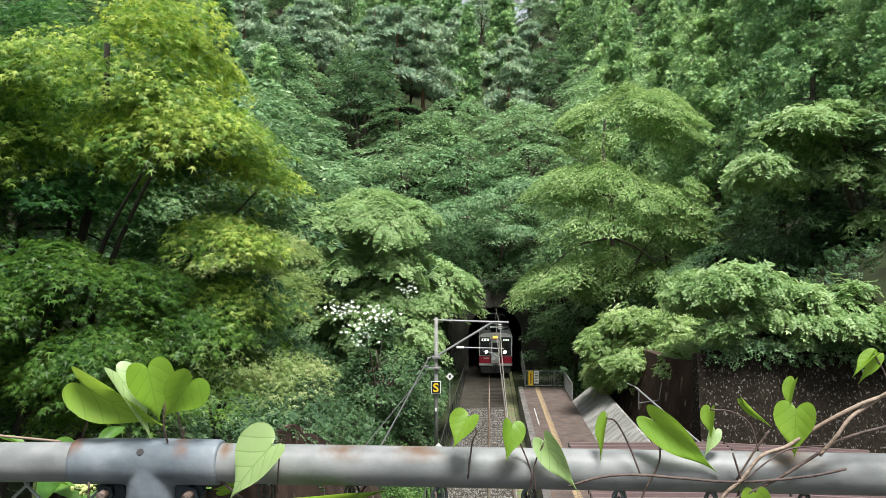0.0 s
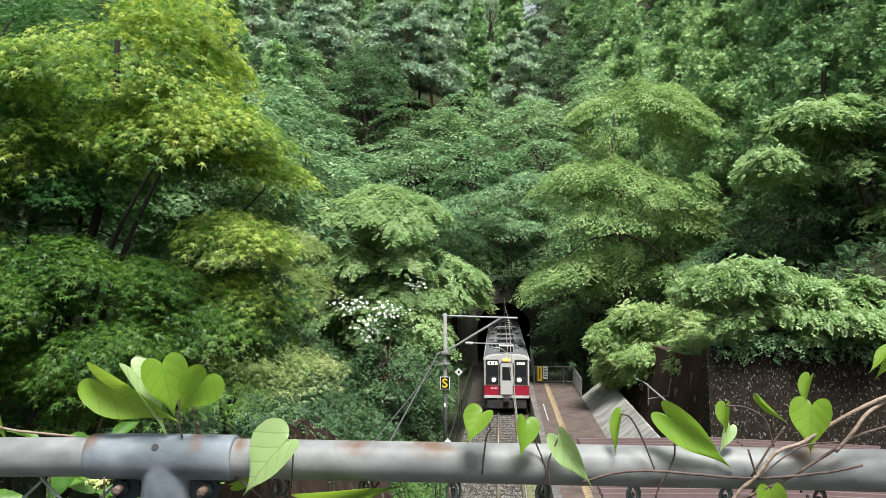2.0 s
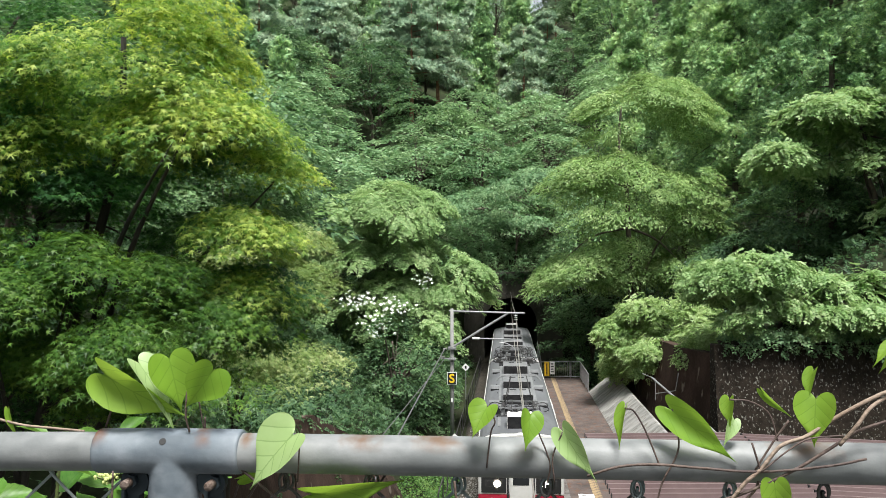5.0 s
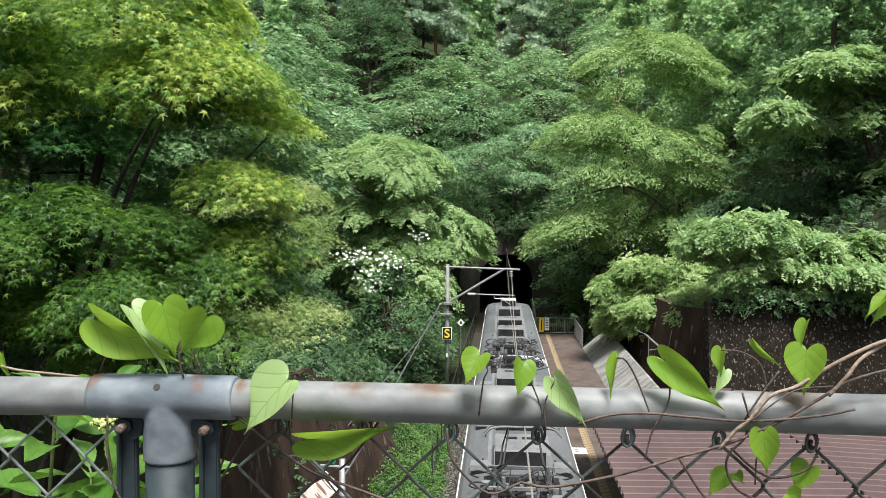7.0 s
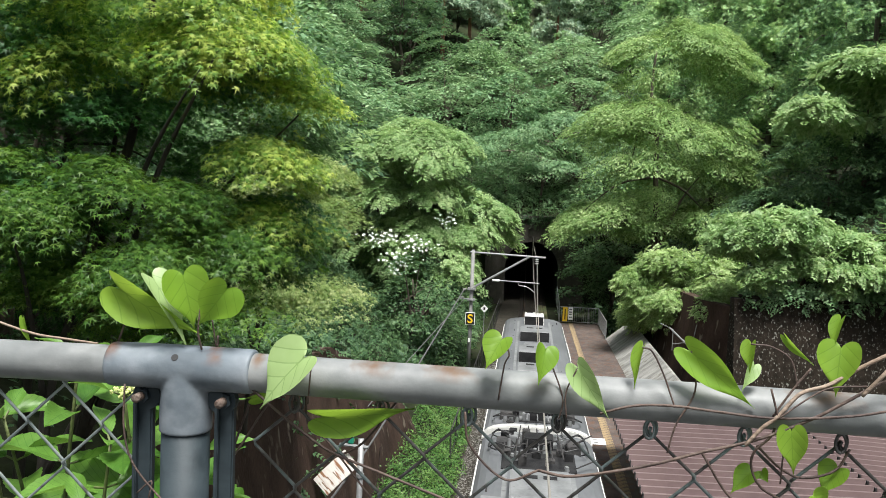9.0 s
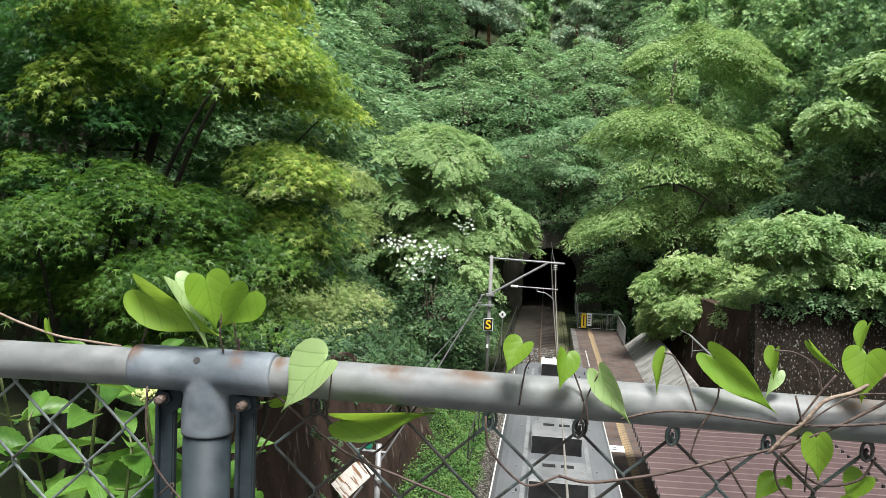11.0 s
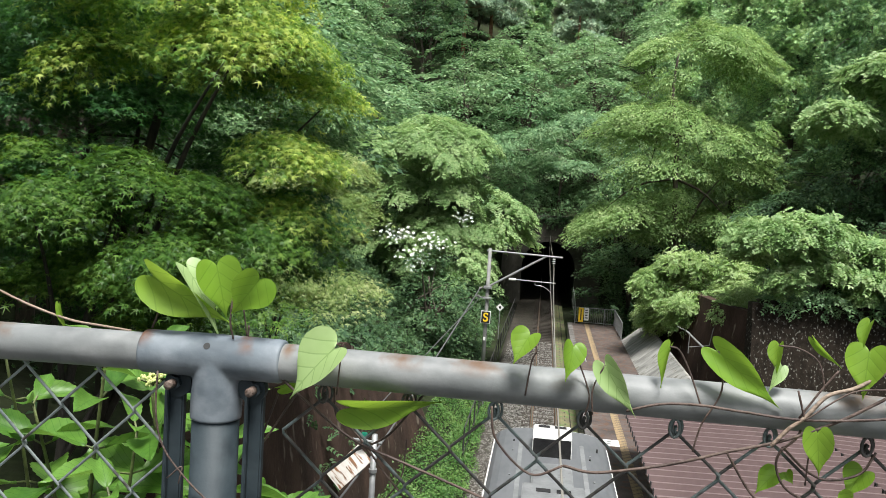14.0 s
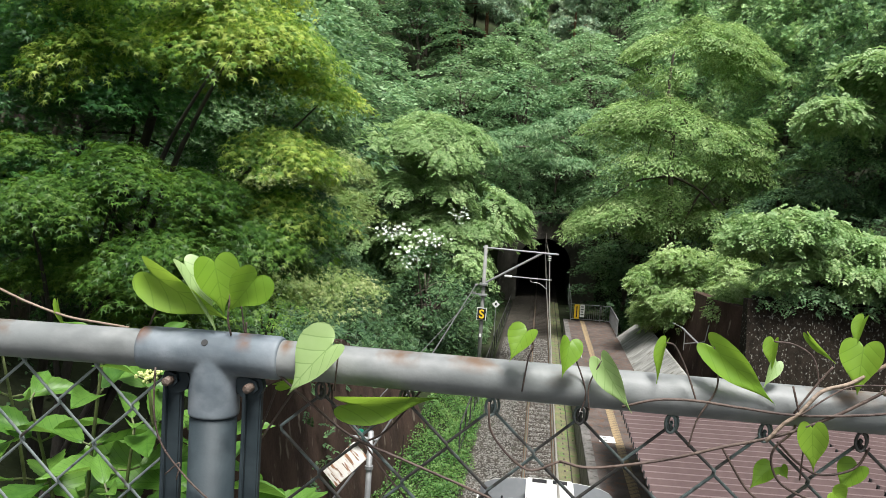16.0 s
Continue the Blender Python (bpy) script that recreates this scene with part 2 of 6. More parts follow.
def box(bm, x0, x1, y0, y1, z0, z1, bevel=0.0):
    r = bmesh.ops.create_cube(bm, size=1.0, matrix=Matrix.Translation(((x0 + x1) / 2, (y0 + y1) / 2, (z0 + z1) / 2)) @ Matrix.Diagonal((x1 - x0, y1 - y0, z1 - z0, 1)))
    if bevel:
        ed = list({e for v in r["verts"] for e in v.link_edges})
        bmesh.ops.bevel(bm, geom=ed, offset=bevel, segments=2, affect="EDGES")
    return bm


def boxm(x0, x1, y0, y1, z0, z1, bevel=0.0):
    return box(bmesh.new(), x0, x1, y0, y1, z0, z1, bevel)


def tube(bm, pts, r, n=8, cap=True):
    """A round bar along pts; r is one radius or one per point."""
    pts = [Vector(p) for p in pts]
    rs = r if isinstance(r, (list, tuple)) else [r] * len(pts)
    rings, side = [], None
    for i, p in enumerate(pts):
        d = (pts[min(i + 1, len(pts) - 1)] - pts[max(i - 1, 0)]).normalized()
        if side is None:
            side = d.orthogonal().normalized()
        side = (side - d * side.dot(d)).normalized()
        up = d.cross(side)
        q = float(rs[i])
        rings.append([bm.verts.new(p + q * (math.cos(a) * side + math.sin(a) * up)) for a in (2 * math.pi * k / n for k in range(n))])
    for a, b in zip(rings, rings[1:]):
        for k in range(n):
            bm.faces.new((a[k], a[(k + 1) % n], b[(k + 1) % n], b[k]))
    if cap:
        bm.faces.new(rings[0][::-1])
        bm.faces.new(rings[-1])
    return bm


def tubem(pts, r, n=8):
    return tube(bmesh.new(), pts, r, n)


def smooth_path(pts, k=6):
    """Catmull-Rom through pts."""
    p = [Vector(q) for q in pts]
    p = [2 * p[0] - p[1]] + p + [2 * p[-1] - p[-2]]
    out = []
    for i in range(1, len(p) - 2):
        for j in range(k):
            t = j / k
            out.append(0.5 * (2 * p[i] + (p[i + 1] - p[i - 1]) * t + (2 * p[i - 1] - 5 * p[i] + 4 * p[i + 1] - p[i + 2]) * t * t + (3 * p[i] - p[i - 1] - 3 * p[i + 1] + p[i + 2]) * t ** 3))
    out.append(p[-2])
    return out


def slab(bm, prof, a, b, axis="y"):
    """A closed profile drawn out from a to b along an axis."""
    def at(u, v, w):
        return (u, w, v) if axis == "y" else (w, u, v)
    A = [bm.verts.new(at(u, v, a)) for u, v in prof]
    B = [bm.verts.new(at(u, v, b)) for u, v in prof]
    n = len(prof)
    for i in range(n):
        bm.faces.new((A[i], A[(i + 1) % n], B[(i + 1) % n], B[i]))
    bm.faces.new(A[::-1])
    bm.faces.new(B)
    return bm


def slabm(prof, a, b, axis="y"):
    return slab(bmesh.new(), prof, a, b, axis)


def mesh_np(name, verts, tris):
    me = bpy.data.meshes.new(name)
    n, k = len(verts), len(tris)
    me.vertices.add(n)
    me.vertices.foreach_set("co", np.asarray(verts, dtype=np.float32).ravel())
    me.loops.add(k * 3)
    me.loops.foreach_set("vertex_index", np.asarray(tris, dtype=np.int32).ravel())
    me.polygons.add(k)
    me.polygons.foreach_set("loop_start", np.arange(0, k * 3, 3, dtype=np.int32))
    me.polygons.foreach_set("loop_total", np.full(k, 3, dtype=np.int32))
    me.update(calc_edges=True)
    return me


# ---- leaves: templates lie along +y with their face up ----
def leaf_oval():
    return np.array([(0, 0, 0), (0.26, 0.42, 0.06), (0, 1, -0.08), (-0.26, 0.42, 0.06)]), np.array([(0, 1, 2), (0, 2, 3)])


def leaf_oval4():
    """Four pointed bracts round a middle."""
    v, f = [(0, 0, 0)], []
    for k in range(4):
        a = math.pi / 2 * k
        for q, b, z in ((0.45, -0.5, 0.05), (0.8, 0.0, 0.0), (0.45, 0.5, 0.05)):
            v.append((q * math.sin(a + b), q * math.cos(a + b), z))
        f += [(0, 3 * k + 1, 3 * k + 2), (0, 3 * k + 2, 3 * k + 3)]
    return np.array(v), np.array(f)


def leaf_maple():
    """Five pointed lobes round a small middle, one connected blade."""
    v, f = [], []
    for k in range(6):
        a = radians(-150 + 60 * k)
        v.append((0.15 * math.sin(a), 0.2 + 0.15 * math.cos(a), 0.03))
    for k, q in enumerate((0.5, 0.8, 0.98, 0.8, 0.5)):
        a = radians(-112 + 56 * k)
        v.append((q * math.sin(a), 0.2 + q * math.cos(a), -0.16))
        f.append((k, 6 + k, k + 1))
    f += [(0, 1, 2), (0, 2, 3), (0, 3, 5), (3, 4, 5)]
    return np.array(v), np.array(f)


def leaf_spray(pairs=4, droop=0.3, w=0.12, ll=0.42):
    """A twig with leaflets in pairs and one at the tip."""
    v, f = [], []

    def leaflet(x, y, z, ang, s):
        c, d = math.cos(ang), math.sin(ang)
        k = len(v)
        for px, py, pz in ((0, 0, 0), (w, ll * 0.45, 0.03), (0, ll, -0.1), (-w, ll * 0.45, 0.03)):
            v.append((x + s * (px * c + py * d), y + s * (py * c - px * d), z + s * pz))
        f.extend([(k, k + 1, k + 2), (k, k + 2, k + 3)])

    for i in range(pairs):
        t = (i + 0.6) / pairs
        z = -droop * t * t
        leaflet(0, t * 0.85, z, 1.05, 1 - 0.3 * t)
        leaflet(0, t * 0.85, z, -1.05, 1 - 0.3 * t)
    leaflet(0, 0.85, -droop * 0.75, 0, 0.8)
    return np.array(v), np.array(f)


def leaf_needles(n=7, spread=1.1, wide=0.2):
    """A tuft of narrow needle blades, one triangle each."""
    v, f = [], []
    for i in range(n):
        a = spread * (2 * i / (n - 1) - 1)
        up = 0.5 * ((i * 7) % 5 / 4 - 0.4)
        ln = 0.7 + 0.3 * ((i * 3) % 4) / 3
        d = np.array((math.sin(a), math.cos(a), up)) * ln
        e = np.array((math.cos(a), -math.sin(a), 0)) * wide
        k = len(v)
        v += [tuple(d * 0.12 - e), tuple(d * 0.12 + e), tuple(d)]
        f.append((k, k + 1, k + 2))
    return np.array(v), np.array(f)


def scatter(name, rng, pos, out, size, template, up=1.0, outward=0.3, wild=0.33, droop=0.25):
    """One mesh of leaves at pos, facing up and out along out, tips pointing out and down."""
    tv, tf = template
    n = len(pos)
    nor = np.array((0, 0, up)) + out * outward + rng.normal(0, wild, (n, 3))
    nor /= np.linalg.norm(nor, axis=1)[:, None]
    d = out + rng.normal(0, 0.7, (n, 3)) + np.array((0, 0, -droop))
    d -= nor * (d * nor).sum(1)[:, None]
    d /= np.linalg.norm(d, axis=1)[:, None] + 1e-6
    s = np.cross(d, nor)
    sz = (size * rng.uniform(0.65, 1.25, n))[:, None, None]
    V = pos[:, None, :] + sz * (tv[None, :, 0, None] * s[:, None, :] + tv[None, :, 1, None] * d[:, None, :] + tv[None, :, 2, None] * nor[:, None, :])
    F = tf[None] + (np.arange(n) * len(tv))[:, None, None]
    return mesh_np(name, V.reshape(-1, 3), F.reshape(-1, 3))


def pads_broad(rng, rx, ry, rz, count, low=-0.5):
    """Leaf pads over a lumpy ellipsoid: centres and outward directions."""
    p = rng.normal(0, 1, (count * 3, 3))
    p /= np.linalg.norm(p, axis=1)[:, None]
    p = p[p[:, 2] > low][:count]
    lump = 1 + 0.22 * np.sin(p[:, 0] * 5 + rng.uniform(0, 6)) * np.cos(p[:, 2] * 6 + rng.uniform(0, 6)) + 0.12 * np.sin(p[:, 1] * 9)
    rad = np.where(rng.uniform(size=len(p)) < 0.72, rng.uniform(0.82, 1.08, len(p)), rng.uniform(0.35, 0.8, len(p))) * lump
    return p * rad[:, None] * np.array((rx, ry, rz)), p


def pads_lumped(rng, lumps, count):
    """Leaf pads over lumps (x, y, z, rx, ry, rz), each lump broken into boughs whose tops carry the pads."""
    area = np.array([q[3] * q[5] + q[4] * q[5] + q[3] * q[4] for q in lumps])
    C, O = [], []
    for q, share in zip(lumps, area / area.sum()):
        n = max(6, int(count * share))
        k = max(4, n // 9)
        r = np.array(q[3:6])
        dirs = rng.normal(0, 1, (k * 4, 3))
        dirs /= np.linalg.norm(dirs, axis=1)[:, None]
        dirs = dirs[dirs[:, 2] > -0.65][:k]
        bough = rng.uniform(0.28, 0.5, len(dirs))
        hub = dirs * (1.0 - 0.75 * bough)[:, None] * rng.uniform(0.8, 1.12, len(dirs))[:, None]
        i = rng.integers(0, len(dirs), n)
        u = rng.normal(0, 1, (n, 3)) * np.array((1, 1, 0.8)) + dirs[i] * 0.8 + np.array((0, 0, 0.25))
        u /= np.linalg.norm(u, axis=1)[:, None]
        C.append(np.array(q[:3]) + (hub[i] + u * (bough[i] * rng.uniform(0.75, 1.1, n))[:, None] * np.array((1, 1, 0.8))) * r)
        o = u + dirs[i] * 0.8
        O.append(o / np.linalg.norm(o, axis=1)[:, None])
    return np.concatenate(C), np.concatenate(O)


def crown_points(rng, cen, out, per, pr, thick, tilt=0.35):
    """Points in flat pads, each tilting down outwards."""
    n = len(cen)
    c = np.repeat(cen, per, 0)
    o = np.repeat(out, per, 0)
    scale = np.repeat(rng.uniform(0.6, 1.3, n) * pr, per)[:, None]
    a, r = rng.uniform(0, 2 * np.pi, n * per), np.sqrt(rng.uniform(0, 1, n * per))
    off = np.stack((np.cos(a) * r, np.sin(a) * r, rng.normal(0, thick, n * per)), 1)
    flat = o.copy()
    flat[:, 2] = 0
    flat /= np.linalg.norm(flat, axis=1)[:, None] + 1e-6
    off[:, 2] -= tilt * (off[:, :2] * flat[:, :2]).sum(1) + 0.25 * r ** 2
    o2 = o * 0.6 + np.stack((np.cos(a) * r, np.sin(a) * r, 0 * r), 1) * 0.8
    o2 /= np.linalg.norm(o2, axis=1)[:, None] + 1e-6
    return c + off * scale, o2


def limbs(bm, rng, base, top, targets, r0):
    """A bent tapered trunk from base to top, with limbs out to some targets."""
    b, t = Vector(base), Vector(top)
    pts = [b.lerp(t, k / 7) + Vector((rng.normal(0, r0 * 0.6), rng.normal(0, r0 * 0.6), 0)) * (k > 0) for k in range(8)]
    tube(bm, smooth_path(pts, 3), [r0 * (1.25 if i == 0 else 1 - 0.75 * i / 21) for i in range(22)], 8)
    for g in targets:
        g = Vector(g)
        k = int(rng.integers(2, 7))
        s = pts[k]
        m = s.lerp(g, 0.5) + Vector((0, 0, 0.12 * (g - s).length))
        rr = r0 * (0.62 - 0.06 * k)
        tube(bm, smooth_path([s, m, g], 4), [rr * (1 - 0.85 * i / 8) for i in range(9)], 5)
    return bm


def broad_tree(name, label, seed, height, crown, low, mat, leaf, size, pads, per, pr, thick=0.12, trunk=0.2, group="", tilt=0.35, bark=None, up=1.0, droop=0.25, wild=0.33, shift=(0.0, 0.0)):
    """A broadleaf tree standing at its own origin; crown is (rx, ry, rz), its middle at height."""
    rng = np.random.default_rng(seed)
    e = empty(name, label, "tree", group)
    cen, out = pads_broad(rng, *crown, pads, low)
    cen = cen + np.array((shift[0], shift[1], height))
    pos, o2 = crown_points(rng, cen, out, per, pr, thick, tilt)
    obj("crown", scatter("crown", rng, pos, o2, size, leaf, up=up, droop=droop, wild=wild), mat, e)
    sel = cen[rng.choice(len(cen), min(16, len(cen)), replace=False)]
    part("trunk", limbs(bmesh.new(), rng, (0, 0, -1.0), (shift[0] * 0.8, shift[1] * 0.8, height + crown[2] * 0.55), sel * np.array((0.92, 0.92, 1)), trunk), bark or M_BARK, e, smooth=True)
    return e


def lump_tree(name, label, seed, x, y, lumps, mat, leaf, size, pads, per, pr, thick=0.08, trunk=0.15, tilt=0.35, up=1.0, outward=0.6, droop=0.4, wild=0.35, lean=0.75, group="", z=None):
    """A tree standing at x, y whose crown fills the given lumps of the cutting's air."""
    rng = np.random.default_rng(seed)
    e = empty(name, label, "tree", group)
    e.location = (x, y, hill(x, y) - 0.2 if z is None else z)
    base = np.array(e.location)
    cen, out = pads_lumped(rng, lumps, pads)
    pos, o2 = crown_points(rng, cen, out, per, pr, thick, tilt)
    obj("crown", scatter("crown", rng, pos - base, o2, size, leaf, up=up, outward=outward, droop=droop, wild=wild), mat, e)
    mid = np.mean([q[:3] for q in lumps], 0) - base
    top = max(q[2] + 0.3 * q[5] for q in lumps) - base[2]
    sel = (cen - base)[rng.choice(len(cen), min(4 if "maple" in name else 9, len(cen)), replace=False)]
    # maple trunks take the bark with shade in its colour
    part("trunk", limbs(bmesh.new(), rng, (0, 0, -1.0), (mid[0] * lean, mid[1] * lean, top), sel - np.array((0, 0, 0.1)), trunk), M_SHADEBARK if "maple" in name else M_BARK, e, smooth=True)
    return e


def conifer(name, label, seed, height, width, mat, size, whorls, per, group="", base=0.12, bark=None, leaf=None, power=0.8, ragged=0.25, clump=0.0):
    """A conifer: drooping branches in whorls round a straight trunk."""
    rng = np.random.default_rng(seed)
    e = empty(name, label, "tree", group)
    P, O, br = [], [], []
    for w in range(whorls):
        f = (w + rng.uniform(0, 0.8)) / whorls
        z = height * (base + (1 - base) * f)
        r = width * (1 - f) ** power + 0.25
        for k in range(rng.integers(4, 7)):
            a = rng.uniform(0, 2 * np.pi)
            ln = r * rng.uniform(1 - 2 * ragged, 1 + ragged)
            d = np.array((math.cos(a), math.sin(a), 0))
            s = rng.uniform(0.15, 1, per) ** 0.6
            side = np.array((-d[1], d[0], 0))
            q = np.array((0, 0, z)) + d * (s * ln)[:, None] + side * (rng.normal(0, 0.2, per) * ln * (1.1 - 0.6 * s))[:, None]
            q[:, 2] += 0.18 * ln * s - 0.42 * ln * s * s + rng.normal(0, 0.13, per)
            if clump:                                    # needles gathered into rounded tufts along the bough
                tufts = max(2, per // 14)
                c = q[rng.integers(0, per, tufts)]
                ball = rng.normal(0, 1, (per, 3))
                ball /= np.linalg.norm(ball, axis=1)[:, None]
                q = c[np.arange(per) % tufts] + ball * (clump * rng.uniform(0.5, 1.1, tufts)[np.arange(per) % tufts] * rng.uniform(0.6, 1, per))[:, None]
                P.append(q)
                O.append(ball + np.array((0, 0, 0.4)))
                br.append((z, d, ln))
                continue
            P.append(q)
            O.append(np.repeat((d + np.array((0, 0, -0.1)))[None], per, 0))
            br.append((z, d, ln))
    obj("crown", scatter("crown", rng, np.concatenate(P), np.concatenate(O), size, leaf or leaf_needles(), up=0.6, wild=0.5, droop=0.1), mat, e)
    bm = tubem([(0, 0, -1.5), (0, 0, height * 0.4), (0, 0, height * 0.97)], [width * 0.05 + 0.05, width * 0.035 + 0.03, 0.02], 8)
    for z, d, ln in br[::2]:
        tube(bm, [(0, 0, z), tuple(np.array((0, 0, z + 0.05 * ln)) + d * ln * 0.5), tuple(np.array((0, 0, z - 0.2 * ln)) + d * ln * 0.9)], [0.05, 0.035, 0.012], 4)
    part("trunk", bm, bark or M_BARK, e, smooth=True)
    return e


# ---- terrain: a cutting with a hill over the tunnel ----
XC = 0.5          # middle of the track
Y_PORTAL = 77.0


def hill(x, y):
    """Height of the ground."""
    n = 1.2 * noise.noise(Vector((x * 0.05, y * 0.05, 0))) + 0.3 * noise.noise(Vector((x * 0.25, y * 0.25, 3)))
    if y < -22:                                          # unseen slope added behind the bridge to cut light from there
        return min((-22 - y) * 0.9, 26) + max(0.0, abs(x) - 6) * 0.3 - 0.45 + n
    if y < Y_PORTAL + 1.2:
        r, l = 0.0, 0.0
        if x > 6.0:
            r = max(0.0, min((x - 8.6) * 3.0, 4.9)) + max(0.0, x - 10.2) * 0.62
            if 12 < y < 38.1:
                k = max(0.0, min(1.0, (x - 24.5) / 5))
                r = r * k + 0.5 * (1 - k)
        if x < -3.4:
            l = min((-x - 3.4) * 0.85, 5.0) + max(0.0, -x - 9.3) * 0.6
            near = max(0.0, min(1.0, (33.0 - y) / 12)) * max(0.0, min(1.0, (-x - 4.6) / 0.5))
            l = max(l, 5.9 * near + max(0.0, -x - 6.0) * 0.3 * near)
        side = max(r, l)
        if x < -3.4 or x > 6.0:
            side += n * min(1, (abs(x - 1.3) - 4.7) / 3)
        return side - 0.45
    back = 7.2 + (y - Y_PORTAL) * (0.5 if y < 190 else 0.5) - max(0.0, y - 200) * 0.45
    side = max(0.0, x - 5) * 0.5 if x > 0 else max(0.0, -x - 4) * 0.42
    return max(back + min(side, 22) * 0.75, side + 4) + n * 1.5


def build_ground():
    xs = np.concatenate((np.arange(-400, -60, 40), np.arange(-60, -10, 5), np.arange(-10, 20, 0.75), np.arange(20, 70, 5), np.arange(70, 401, 30)))
    ys = np.concatenate((np.arange(-300, -20, 40), np.arange(-20, 14, 3), np.arange(14, 76, 1.5), [77.4, 78.2, 78.3, 80], np.arange(84, 220, 6), np.arange(220, 900, 60)))
    g = [[(x, y, hill(x, y)) for x in xs] for y in ys]
    v = np.array(g).reshape(-1, 3)
    nx = len(xs)
    t = []
    for j in range(len(ys) - 1):
        for i in range(nx - 1):
            a = j * nx + i
            if -3 < xs[i] < 3.6 and 76.9 < ys[j] < 78.25:      # the mouth of the bore
                continue
            t += [(a, a + 1, a + nx + 1), (a, a + nx + 1, a + nx)]
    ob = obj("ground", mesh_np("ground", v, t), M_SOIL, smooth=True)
    tagged(ob, "dark leaf-littered forest soil of the cutting and hill", "ground", kind="structure")


build_ground()


def arch(r, spring, n=20):
    return [(XC + r * math.cos(math.pi * k / n), spring + r * math.sin(math.pi * k / n)) for k in range(n + 1)]


def build_tunnel():
    e = empty("tunnel_portal", "dark stained concrete tunnel portal with arched mouth", "tunnel", kind="structure")
    bm = bmesh.new()
    inner = [(XC + 2.5, -0.6)] + arch(2.5, 3.1) + [(XC - 2.5, -0.6)]
    outer = [(XC + 4.9, -0.6), (XC + 4.9, 3.1)] + [(XC + max(-4.4, min(4.9, 8 * math.cos(math.pi * k / 20))), 7.7 if 2 < k < 18 else 3.1 + 4.6 * min(1, k / 2, (20 - k) / 2)) for k in range(1, 20)] + [(XC - 4.4, 3.1), (XC - 4.4, -0.6)]
    n = len(inner)
    rows = []
    for prof, y in ((inner, Y_PORTAL), (outer, Y_PORTAL), (outer, Y_PORTAL + 1.4), (inner, Y_PORTAL + 1.4)):
        rows.append([bm.verts.new((u, y, v)) for u, v in prof])
    for a, b in ((0, 1), (1, 2), (2, 3), (3, 0)):
        for i in range(n - 1):
            bm.faces.new((rows[a][i], rows[a][i + 1], rows[b][i + 1], rows[b][i]))
    part("portal_wall", bm, M_PORTAL, e)
    part("coping", boxm(XC - 4.6, XC + 5.1, Y_PORTAL - 0.25, Y_PORTAL + 1.6, 7.7, 8.05, 0.05), M_PORTAL, e)
    for k in range(15):                                   # voussoirs round the mouth
        bm = bmesh.new()
        a0, a1 = math.pi * (k + 0.04) / 15, math.pi * (k + 0.96) / 15
        pr = [(XC + r * math.cos(a), 3.1 + r * math.sin(a)) for r, a in ((2.52, a0), (3.0, a0), (3.0, a1), (2.52, a1))]
        part("arch_stone", slab(bm, pr, Y_PORTAL - 0.12, Y_PORTAL + 0.3), M_PORTAL, e)
    bm = bmesh.new()
    prof = [(XC + 2.5, -0.6)] + arch(2.5, 3.1) + [(XC - 2.5, -0.6)]
    a = [bm.verts.new((u, Y_PORTAL + 1.4, v)) for u, v in prof]
    b = [bm.verts.new((u, Y_PORTAL + 90, v)) for u, v in prof]
    for i in range(len(prof) - 1):
        bm.faces.new((a[i], a[i + 1], b[i + 1], b[i]))
    bm.faces.new(b)
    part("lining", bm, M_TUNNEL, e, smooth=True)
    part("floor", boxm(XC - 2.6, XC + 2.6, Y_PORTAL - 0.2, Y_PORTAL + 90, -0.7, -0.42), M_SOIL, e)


build_tunnel()


